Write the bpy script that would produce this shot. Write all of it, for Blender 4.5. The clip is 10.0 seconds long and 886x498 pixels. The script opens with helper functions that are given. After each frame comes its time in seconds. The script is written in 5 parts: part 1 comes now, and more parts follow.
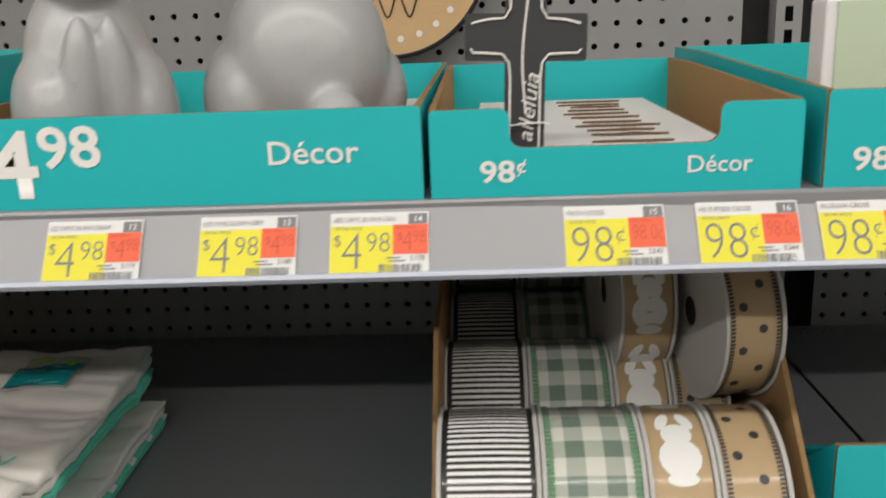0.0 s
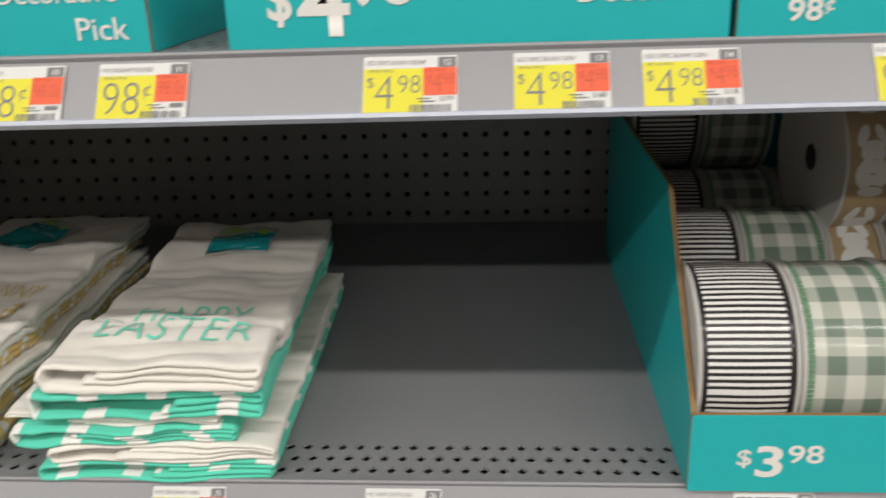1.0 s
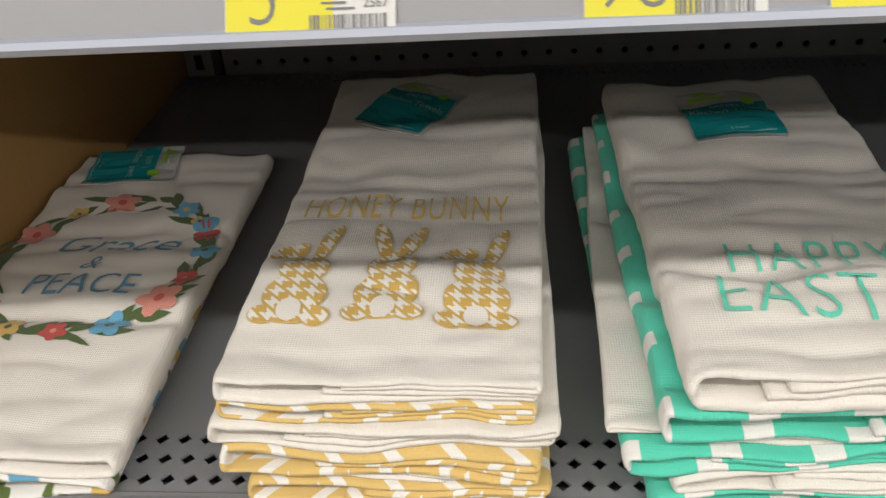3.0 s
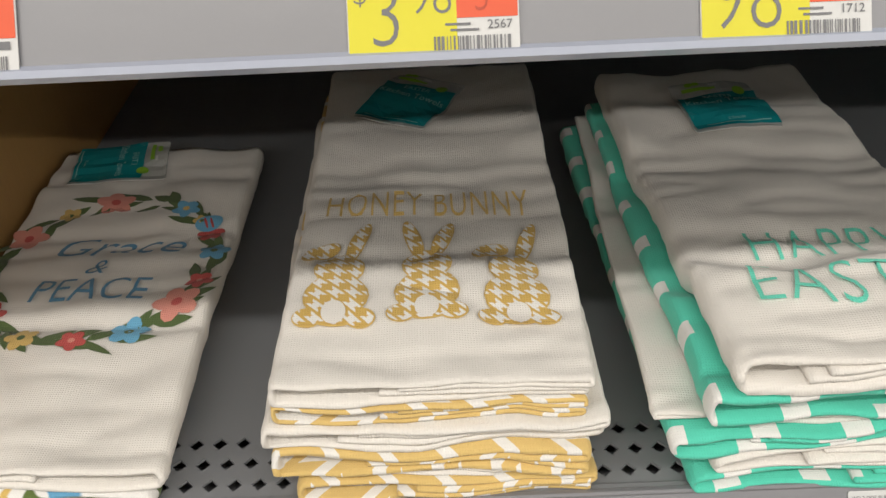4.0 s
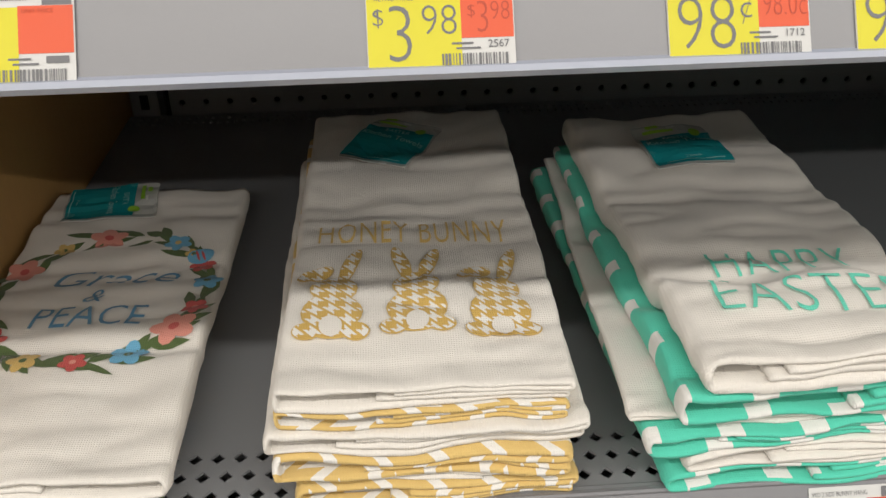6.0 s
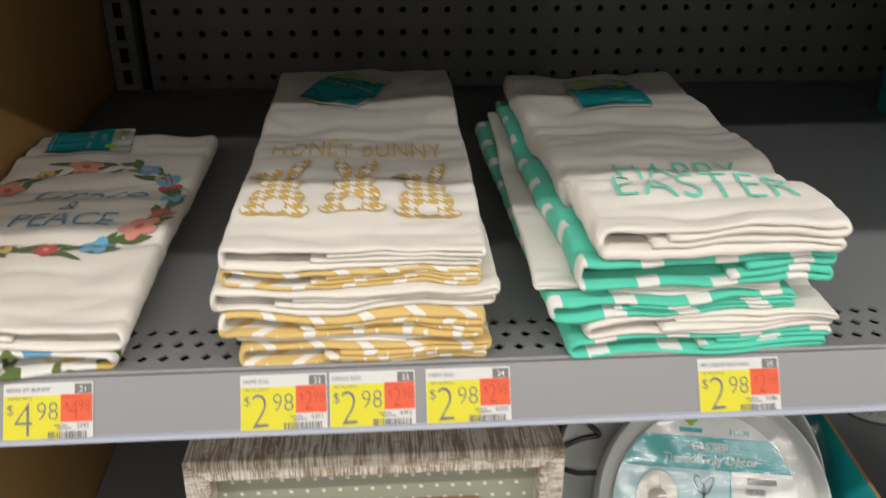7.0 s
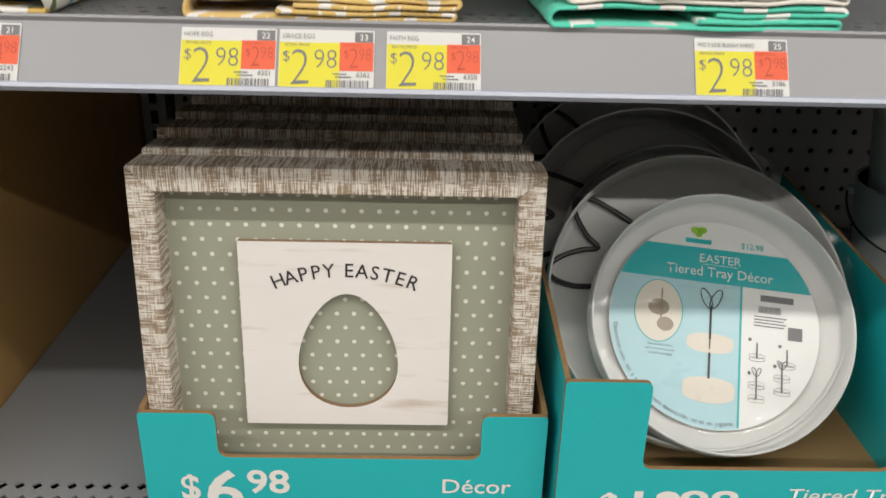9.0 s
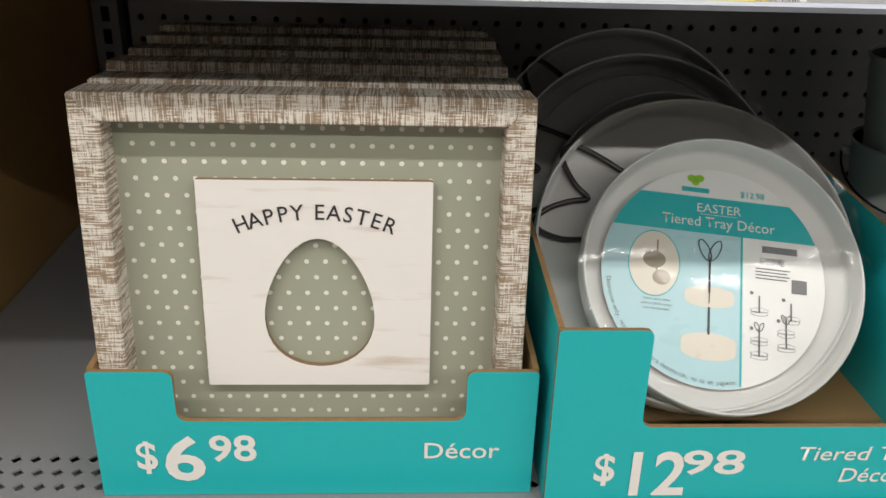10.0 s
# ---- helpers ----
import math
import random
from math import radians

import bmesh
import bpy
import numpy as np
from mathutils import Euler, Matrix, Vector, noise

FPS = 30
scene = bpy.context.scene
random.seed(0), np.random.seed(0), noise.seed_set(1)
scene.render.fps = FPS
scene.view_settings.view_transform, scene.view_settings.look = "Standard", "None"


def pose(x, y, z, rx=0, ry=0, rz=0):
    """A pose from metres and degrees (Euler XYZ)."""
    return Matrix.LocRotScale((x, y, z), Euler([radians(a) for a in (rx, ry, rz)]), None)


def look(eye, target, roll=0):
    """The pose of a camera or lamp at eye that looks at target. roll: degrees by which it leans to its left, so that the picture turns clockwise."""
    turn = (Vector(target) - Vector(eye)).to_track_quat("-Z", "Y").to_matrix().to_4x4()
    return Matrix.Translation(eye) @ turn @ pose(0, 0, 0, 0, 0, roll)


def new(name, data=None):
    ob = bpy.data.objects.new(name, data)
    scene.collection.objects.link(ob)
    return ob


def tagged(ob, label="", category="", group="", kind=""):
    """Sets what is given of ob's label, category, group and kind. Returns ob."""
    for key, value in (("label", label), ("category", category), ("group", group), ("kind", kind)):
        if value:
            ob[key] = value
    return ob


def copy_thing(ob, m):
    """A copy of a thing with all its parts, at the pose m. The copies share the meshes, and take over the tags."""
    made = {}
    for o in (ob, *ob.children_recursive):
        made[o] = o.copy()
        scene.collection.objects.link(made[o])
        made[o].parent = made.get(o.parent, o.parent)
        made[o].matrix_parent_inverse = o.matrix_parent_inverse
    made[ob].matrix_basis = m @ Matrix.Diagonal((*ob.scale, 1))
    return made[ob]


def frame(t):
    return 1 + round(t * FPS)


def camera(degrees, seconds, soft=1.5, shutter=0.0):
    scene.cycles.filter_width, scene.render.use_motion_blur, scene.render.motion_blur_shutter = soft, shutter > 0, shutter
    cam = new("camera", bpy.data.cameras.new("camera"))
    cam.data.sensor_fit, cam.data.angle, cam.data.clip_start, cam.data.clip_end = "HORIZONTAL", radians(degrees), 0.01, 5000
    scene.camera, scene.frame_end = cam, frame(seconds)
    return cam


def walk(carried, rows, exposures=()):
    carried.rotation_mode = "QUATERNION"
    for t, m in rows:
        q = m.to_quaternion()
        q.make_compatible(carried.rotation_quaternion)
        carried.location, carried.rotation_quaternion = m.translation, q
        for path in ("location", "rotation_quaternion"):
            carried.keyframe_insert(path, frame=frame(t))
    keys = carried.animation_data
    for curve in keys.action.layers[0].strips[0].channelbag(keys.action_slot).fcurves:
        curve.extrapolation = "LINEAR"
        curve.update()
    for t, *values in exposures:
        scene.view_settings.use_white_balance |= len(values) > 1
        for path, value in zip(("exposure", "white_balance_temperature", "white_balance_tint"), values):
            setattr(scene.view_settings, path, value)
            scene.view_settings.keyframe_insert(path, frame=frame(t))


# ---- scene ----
cam = camera(54.6, 10.0, shutter=0.3)
PATH = [
    (0, (0.842, -0.463, 1.365), (0.742, 1.467, 0.852), -2.2),
    (0.5, (0.759, -0.494, 1.339), (0.705, 1.421, 0.764), -1.9),
    (1, (0.688, -0.503, 1.328), (0.546, 1.375, 0.655), -2.0),
    (1.5, (0.593, -0.476, 1.316), (0.333, 1.365, 0.577), -1.9),
    (2, (0.465, -0.378, 1.321), (0.166, 1.376, 0.407), -3.6),
    (2.5, (0.397, -0.311, 1.313), (0.043, 1.371, 0.301), -5.2),
    (3, (0.311, -0.296, 1.327), (0.117, 1.357, 0.218), -4.4),
    (4.5, (0.243, -0.297, 1.347), (0.263, 1.325, 0.178), -1.9),
    (5, (0.235, -0.313, 1.35), (0.280, 1.328, 0.208), -1.5),
    (6.5, (0.230, -0.372, 1.325), (0.360, 1.362, 0.338), -0.3),
    (7, (0.260, -0.444, 1.289), (0.390, 1.323, 0.361), 0.4),
    (7.5, (0.294, -0.54, 1.24), (0.394, 1.266, 0.387), 0.7),
    (8, (0.310, -0.564, 1.198), (0.376, 1.237, 0.331), 1.1),
    (8.5, (0.308, -0.532, 1.128), (0.356, 1.286, 0.297), 1.3),
    (9, (0.303, -0.492, 1.069), (0.347, 1.332, 0.249), 1.5),
    (9.5, (0.302, -0.47, 1.031), (0.362, 1.356, 0.217), 1.6),
    (10, (0.302, -0.461, 1.015), (0.402, 1.361, 0.197), 1.7),
]
walk(cam, [(t, look(eye, target, roll)) for t, eye, target, roll in PATH], exposures=[(0.0, -0.24), (1.0, -0.23), (2.0, -0.28), (3.0, -0.27), (4.5, -0.33), (5.0, -0.35), (6.5, -0.28), (7.5, -0.22), (8.5, -0.25), (10.0, -0.22)])

# ---- light: long ceiling strips that run along the aisle, a dim even store around ----
world = bpy.data.worlds.new("store_air")
scene.world = world
world.use_nodes = True
world.node_tree.nodes["Background"].inputs[0].default_value = (0.95, 0.97, 1.0, 1)
world.node_tree.nodes["Background"].inputs[1].default_value = 0.065
CEIL = 4.0


def strip_lamp(y, watts):
    lamp = bpy.data.lights.new("ceiling_strip", "AREA")
    lamp.shape, lamp.size, lamp.size_y = "RECTANGLE", 16.0, 0.13
    lamp.energy, lamp.color = watts, (1.0, 0.955, 0.895)
    ob = new("ceiling_strip", lamp)
    ob.matrix_world = pose(0.4, y, CEIL - 0.09, 0, 0, 0)
    return ob


strip_lamp(-2.07, 350)
strip_lamp(-4.75, 470)


# ---- materials ----
def mat(name, color, rough=0.5, metal=0.0, vary=0.12, scale=30.0, bump=0.1, grain=400.0, spec=0.5, stretch=(1, 1, 1), coat=0.0):
    """A surface with large soft blotches and fine grain, in colour, gloss and relief."""
    m = bpy.data.materials.new(name)
    m.use_nodes = True
    nt = m.node_tree
    b = nt.nodes["Principled BSDF"]
    b.inputs["Metallic"].default_value = metal
    b.inputs["Specular IOR Level"].default_value = spec
    b.inputs["Coat Weight"].default_value = coat
    tc, mp = nt.nodes.new("ShaderNodeTexCoord"), nt.nodes.new("ShaderNodeMapping")
    mp.inputs["Scale"].default_value = stretch
    nt.links.new(tc.outputs["Object"], mp.inputs["Vector"])
    big, fine = nt.nodes.new("ShaderNodeTexNoise"), nt.nodes.new("ShaderNodeTexNoise")
    for n, sc, d in ((big, scale, 4), (fine, grain, 3)):
        n.inputs["Scale"].default_value, n.inputs["Detail"].default_value = sc, d
        nt.links.new(mp.outputs[0], n.inputs["Vector"])
    mix = nt.nodes.new("ShaderNodeMix")
    mix.data_type = "RGBA"
    mix.inputs[6].default_value = (*[c * (1 - vary) for c in color], 1)
    mix.inputs[7].default_value = (*[min(1, c * (1 + vary)) for c in color], 1)
    add = nt.nodes.new("ShaderNodeMath")
    add.operation = "MULTIPLY_ADD"
    add.inputs[1].default_value, add.inputs[2].default_value = 0.35, 0.0
    nt.links.new(fine.outputs[0], add.inputs[0])
    add2 = nt.nodes.new("ShaderNodeMath")
    add2.operation = "MULTIPLY_ADD"
    add2.inputs[1].default_value = 0.65
    nt.links.new(big.outputs[0], add2.inputs[0])
    nt.links.new(add.outputs[0], add2.inputs[2])
    nt.links.new(add2.outputs[0], mix.inputs[0])
    nt.links.new(mix.outputs[2], b.inputs["Base Color"])
    mr = nt.nodes.new("ShaderNodeMapRange")
    mr.inputs[3].default_value, mr.inputs[4].default_value = max(0.02, rough - 0.08), min(1, rough + 0.08)
    nt.links.new(big.outputs[0], mr.inputs[0])
    nt.links.new(mr.outputs[0], b.inputs["Roughness"])
    if bump:
        bp = nt.nodes.new("ShaderNodeBump")
        bp.inputs["Strength"].default_value, bp.inputs["Distance"].default_value = bump, 0.0004
        nt.links.new(fine.outputs[0], bp.inputs["Height"])
        nt.links.new(bp.outputs[0], b.inputs["Normal"])
    return m


def cloth(name, color, color2=None, pattern="", size=0.012):
    """Woven cotton: fine thread relief; optional printed houndstooth or blocks."""
    m = mat(name, color, rough=0.95, vary=0.05, scale=25, bump=0.0, spec=0.1)
    nt = m.node_tree
    b = nt.nodes["Principled BSDF"]
    b.inputs["Sheen Weight"].default_value = 0.15
    tc = nt.nodes["Texture Coordinate"]
    hs = []
    for d in ("X", "Y"):
        w = nt.nodes.new("ShaderNodeTexWave")
        w.bands_direction = d
        w.inputs["Scale"].default_value, w.inputs["Distortion"].default_value = 230, 1.5
        w.inputs["Detail"].default_value = 1
        nt.links.new(tc.outputs["Object"], w.inputs["Vector"])
        hs.append(w)
    mx = nt.nodes.new("ShaderNodeMath")
    mx.operation = "MAXIMUM"
    for i, w in enumerate(hs):
        nt.links.new(w.outputs["Fac"], mx.inputs[i])
    ns = nt.nodes.new("ShaderNodeTexNoise")
    ns.inputs["Scale"].default_value = 140
    nt.links.new(tc.outputs["Object"], ns.inputs["Vector"])
    ad = nt.nodes.new("ShaderNodeMath")
    nt.links.new(mx.outputs[0], ad.inputs[0])
    nt.links.new(ns.outputs[0], ad.inputs[1])
    bp = nt.nodes.new("ShaderNodeBump")
    bp.inputs["Strength"].default_value, bp.inputs["Distance"].default_value = 0.35, 0.0006
    nt.links.new(ad.outputs[0], bp.inputs["Height"])
    nt.links.new(bp.outputs[0], b.inputs["Normal"])
    if color2:
        uv = nt.nodes.new("ShaderNodeUVMap")
        mp = nt.nodes.new("ShaderNodeMapping")
        mp.inputs["Scale"].default_value = (1 / size, 1 / size, 1)
        mp.inputs["Location"].default_value = (0.2, 0.62, 0)
        nt.links.new(uv.outputs[0], mp.inputs["Vector"])
        sep = nt.nodes.new("ShaderNodeSeparateXYZ")
        nt.links.new(mp.outputs[0], sep.inputs[0])

        def op(kind, a, bb):
            n = nt.nodes.new("ShaderNodeMath")
            n.operation = kind
            for i, v in enumerate((a, bb)):
                if isinstance(v, (int, float)):
                    n.inputs[i].default_value = v
                elif v is not None:
                    nt.links.new(v, n.inputs[i])
            return n.outputs[0]

        u, v = sep.outputs[0], sep.outputs[1]
        fu, fv = op("FRACT", u, None), op("FRACT", v, None)
        share = 0.38 if pattern == "tooth" else 0.5
        a, c = op("LESS_THAN", fu, share), op("LESS_THAN", fv, share)
        diag = op("LESS_THAN", op("FRACT", op("MULTIPLY", op("ADD", u, v), 2.0), None), 0.5)
        same = op("MULTIPLY", a, c)
        none = op("MULTIPLY", op("SUBTRACT", 1.0, a), op("SUBTRACT", 1.0, c))
        mid = op("SUBTRACT", op("SUBTRACT", 1.0, same), none)
        k = op("ADD", same, op("MULTIPLY", mid, diag if pattern in ("houndstooth", "tooth") else 0.5))
        if pattern == "spots":
            k = op("MULTIPLY", op("LESS_THAN", fu, 0.30), op("LESS_THAN", fv, 0.26))
        mix = nt.nodes.new("ShaderNodeMix")
        mix.data_type = "RGBA"
        nt.links.new(k, mix.inputs[0])
        old = b.inputs["Base Color"].links[0].from_socket
        nt.links.new(old, mix.inputs[6])
        mix.inputs[7].default_value = (*color2, 1)
        nt.links.new(mix.outputs[2], b.inputs["Base Color"])
    return m


TEAL = mat("teal_print", (0.012, 0.42, 0.445), rough=0.42, vary=0.03, scale=6, bump=0.05, grain=900)
KRAFT = mat("kraft_card", (0.34, 0.21, 0.095), rough=0.85, vary=0.12, scale=40, bump=0.2, grain=700, spec=0.2)
KRAFT_EDGE = mat("corrugated_edge", (0.27, 0.165, 0.075), rough=0.9, vary=0.35, scale=250, bump=0.5, grain=900, spec=0.2)
WHITE_INK = mat("white_ink", (0.75, 0.73, 0.70), rough=0.5, vary=0.03, bump=0.0)
SHELF = mat("grey_shelf_enamel", (0.22, 0.225, 0.235), rough=0.42, vary=0.05, scale=8, bump=0.12, grain=1500)
LIP = mat("price_channel_plastic", (0.245, 0.245, 0.26), rough=0.32, vary=0.03, scale=10, bump=0.03, grain=700)
BEAD = mat("clear_channel_edge", (0.40, 0.43, 0.52), rough=0.25, vary=0.04, scale=10, bump=0.0)
PEG = mat("grey_pegboard_enamel", (0.25, 0.25, 0.248), rough=0.38, vary=0.06, scale=9, bump=0.25, grain=900)
# near-black that stands for the shade inside holes, slots and hollows
GAP_SHADE = mat("gap_shade", (0.012, 0.012, 0.013), rough=0.8, vary=0.2, bump=0.0)
BOARD = mat("brown_end_board", (0.45, 0.26, 0.09), rough=0.6, vary=0.18, scale=14, bump=0.2, grain=250, stretch=(1, 1, 0.25))
FLOORM = mat("polished_concrete", (0.42, 0.40, 0.37), rough=0.35, vary=0.1, scale=2, bump=0.05)
CEILM = mat("white_ceiling", (0.75, 0.75, 0.74), rough=0.9, vary=0.05, scale=1, bump=0.0)
# kept pale so the unseen walls bounce more light into the shelves
STORE = mat("store_wall", (0.62, 0.61, 0.60), rough=0.8, vary=0.15, scale=1.5, bump=0.0)
TAG_WHITE = mat("label_paper", (0.66, 0.66, 0.65), rough=0.55, vary=0.02, bump=0.0)
TAG_YELLOW = mat("label_yellow", (0.69, 0.63, 0.018), rough=0.5, vary=0.03, bump=0.0)
TAG_ORANGE = mat("label_orange", (0.74, 0.10, 0.032), rough=0.5, vary=0.03, bump=0.0)
INK = mat("black_ink", (0.035, 0.033, 0.035), rough=0.5, vary=0.1, bump=0.0)
INK_RED = mat("dark_red_ink", (0.50, 0.060, 0.022), rough=0.5, vary=0.1, bump=0.0)
INK_GREY = mat("grey_ink", (0.16, 0.16, 0.17), rough=0.5, vary=0.1, bump=0.0)


# ---- mesh helpers ----
def thing(name, label, category, m=None, group="", kind=""):
    ob = new(name)
    if m is not None:
        ob.matrix_world = m
    return tagged(ob, label, category, group, kind)


def part(name, bm, material, parent=None, label="", m=None, smooth=False):
    """Links a bmesh as one mesh object under a thing or part."""
    me = bpy.data.meshes.new(name)
    bm.to_mesh(me)
    bm.free()
    for k in material if isinstance(material, (list, tuple)) else [material]:
        me.materials.append(k)
    if smooth:
        for p in me.polygons:
            p.use_smooth = True
    ob = new(name, me)
    if parent is not None:
        ob.parent = parent
    if m is not None:
        ob.matrix_basis = m
    if label:
        ob["label"] = label
    return ob


def block(x0, x1, y0, y1, z0, z1, bevel=0.0, seg=2):
    bm = bmesh.new()
    bmesh.ops.create_cube(bm, size=1, matrix=Matrix.Translation(((x0 + x1) / 2, (y0 + y1) / 2, (z0 + z1) / 2)) @ Matrix.Diagonal((x1 - x0, y1 - y0, z1 - z0, 1)))
    if bevel:
        bmesh.ops.bevel(bm, geom=bm.edges, offset=bevel, segments=seg, affect="EDGES", profile=0.5)
    return bm


def slab(points, depth, at=None, back_index=0, edge_index=0):
    """A flat outline in the xy plane, extruded from z = 0 down to -depth; faces: top 0, bottom, rim."""
    bm = bmesh.new()
    top = [bm.verts.new((x, y, 0)) for x, y in points]
    low = [bm.verts.new((x, y, -depth)) for x, y in points]
    n = len(points)
    bm.faces.new(top)
    f = bm.faces.new(low[::-1])
    f.material_index = back_index
    for i in range(n):
        f = bm.faces.new((top[i], low[i], low[(i + 1) % n], top[(i + 1) % n]))
        f.material_index = edge_index
    bmesh.ops.recalc_face_normals(bm, faces=bm.faces)
    if at is not None:
        bm.transform(at)
    return bm


def rounded(points, radii, steps=5):
    """An outline with rounded corners; radii one for each point."""
    out, n = [], len(points)
    for i, (p, r) in enumerate(zip(points, radii)):
        if r <= 0:
            out.append(p)
            continue
        p = Vector(p)
        a, b = (Vector(points[i - 1]) - p).normalized(), (Vector(points[(i + 1) % n]) - p).normalized()
        for k in range(steps + 1):
            t = k / steps
            q = p + a * r * (1 - t) ** 2 + b * r * t ** 2
            out.append((q.x, q.y))
    return out


def ring(r, n=24, cx=0.0, cy=0.0, ry=None):
    return [(cx + r * math.cos(2 * math.pi * k / n), cy + (ry or r) * math.sin(2 * math.pi * k / n)) for k in range(n)]


TEXTS = {}


def text_bm(words, height, align="CENTER", thin=0.0, shear=0.0, spacing=1.0, squeeze=1.0, width=0.0):
    """Letters of the built-in font as a flat bmesh in the xy plane; height is the capitals' height."""
    key = (words, align, thin, shear, spacing)
    if key not in TEXTS:
        cu = bpy.data.curves.new("letters", "FONT")
        cu.body, cu.size, cu.align_x, cu.align_y = words, 1.0, align, "BOTTOM_BASELINE"
        cu.offset, cu.shear, cu.space_character, cu.resolution_u = thin, shear, spacing, 3
        ob = new("letters", cu)
        bpy.context.view_layer.update()
        me = bpy.data.meshes.new_from_object(ob.evaluated_get(bpy.context.evaluated_depsgraph_get()))
        bpy.data.objects.remove(ob)
        bpy.data.curves.remove(cu)
        TEXTS[key] = me
    bm = bmesh.new()
    bm.from_mesh(TEXTS[key])
    k = height / 0.70
    if width:
        xs = [v.co.x for v in bm.verts]
        squeeze = width / (max(xs) - min(xs)) / k
    bm.transform(Matrix.Diagonal((k * squeeze, k, 1, 1)))
    return bm


STAND = Matrix(((1, 0, 0, 0), (0, 0, -1, 0), (0, 1, 0, 0), (0, 0, 0, 1)))  # the xy plane stood up to face -y


def upright(x, y, z):
    return Matrix.Translation((x, y, z)) @ STAND


def joined(bms):
    out = bmesh.new()
    for b in bms:
        me = bpy.data.meshes.new("tmp")
        b.to_mesh(me)
        b.free()
        out.from_mesh(me)
        bpy.data.meshes.remove(me)
    return out


def moved(bm, m):
    bm.transform(m)
    return bm


def rect(x0, y0, x1, y1, z=0.0):
    bm = bmesh.new()
    bm.faces.new([bm.verts.new(p) for p in ((x0, y0, z), (x1, y0, z), (x1, y1, z), (x0, y1, z))])
    return bm


# ---- the store around: unseen, added to close the place and bounce light ----
tagged(part("floor", block(-8, 8, -9, 2, -0.1, 0), FLOORM), "polished pale concrete store floor", "floor", kind="structure")
tagged(part("ceiling", block(-8, 8, -9, 2, CEIL, CEIL + 0.1), CEILM), "white open store ceiling over the aisle", "ceiling", kind="structure")
for nm, dims in (("wall_west", (-8.1, -8, -9, 2, 0, CEIL)), ("wall_east", (8, 8.1, -9, 2, 0, CEIL)), ("wall_south", (-8, 8, -9.1, -9, 0, CEIL)), ("wall_north", (-8, 8, 2, 2.1, 0, CEIL))):
    tagged(part(nm, block(*dims), STORE), "plain grey store wall closing the hall", "wall", kind="structure")
tagged(part("wall_aisle", block(-6, 6, -2.7, -2.2, 0, 1.7), STORE), "unseen plain grey wall facing the shelf, to bounce light", "wall", kind="structure")

# ---- the gondola: pegboard, uprights, decks, price channels ----
YB, PITCH, LEAN = 0.55, 0.0254, 33.0
SKEW = {"top": 0.013, "middle": 0.0, "bottom": 0.0}  # the top channel stands out a little more at one end
DROP = {"top": 0.003, "middle": 0.002, "bottom": 0.0}
X_LEFT, X_RIGHT = -0.05, 1.172
DECKS = {"top": 1.274, "middle": 0.988, "bottom": 0.643}


def pegboard(c0, c1, r0, r1):
    """Sheet steel with a real round hole at every inch; r = 0 lies one centimetre over the middle deck."""
    bm = bmesh.new()
    h, rad, n = PITCH / 2, 0.0037, 8
    square = [(1, 0), (1, 1), (0, 1), (-1, 1), (-1, 0), (-1, -1), (0, -1), (1, -1)]
    for c in range(c0, c1):
        for r in range(r0, r1):
            cx, cz = 0.006 + c * PITCH, 1.0 + r * PITCH
            out = [bm.verts.new((cx + h * a, YB, cz + h * b)) for a, b in square]
            mid = [bm.verts.new((cx + rad * math.cos(math.pi * k / 4), YB, cz + rad * math.sin(math.pi * k / 4))) for k in range(n)]
            deep = [bm.verts.new((v.co.x, YB + 0.004, v.co.z)) for v in mid]
            for k in range(n):
                j = (k + 1) % n
                bm.faces.new((out[k], out[j], mid[j], mid[k]))
                bm.faces.new((mid[k], mid[j], deep[j], deep[k]))
    bmesh.ops.remove_doubles(bm, verts=bm.verts, dist=1e-5)
    return bm


panel = thing("pegboard_panel", "dark grey perforated steel back panel of the shelf", "pegboard", kind="structure")
part("perforated_sheet", pegboard(0, 45, -16, 24), PEG, panel)
part("perforated_sheet", pegboard(49, 62, -16, 24), PEG, panel)
# added near-black sheet: paints the shade seen through the peg holes
part("hole_shade", block(X_LEFT - 0.05, 1.6, YB + 0.030, YB + 0.034, 0.3, 1.9), GAP_SHADE, panel)
part("lower_sheet", block(X_LEFT, 1.6, YB + 0.001, YB + 0.004, 0.3, 0.58), PEG, panel)


def slotted_upright(x):
    up = thing("slotted_upright", "grey steel shelf upright with a column of slots", "upright", kind="structure")
    bm = bmesh.new()
    w, s, y = 0.0145, 0.0045, YB - 0.003
    z, step = 0.3, PITCH
    while z < 1.88:
        for a, b, c, d in ((-w, -s, z, z + step), (s, w, z, z + step), (-s, s, z, z + 0.009)):
            f = [bm.verts.new((x + p, y, q)) for p, q in ((a, c), (b, c), (b, d), (a, d))]
            bm.faces.new(f)
        z += step
    for e in (-w, w):
        bm.faces.new([bm.verts.new((x + e, yy, zz)) for yy, zz in ((y, 0.3), (y + 0.03, 0.3), (y + 0.03, 1.88), (y, 1.88))])
    part("slotted_face", bm, PEG, up)
    # near-black block drawn as the shade seen through the slots
    part("slot_shade", block(x - w, x + w, YB + 0.022, YB + 0.026, 0.3, 1.88), GAP_SHADE, up)


slotted_upright(-0.0325)
slotted_upright(1.187)


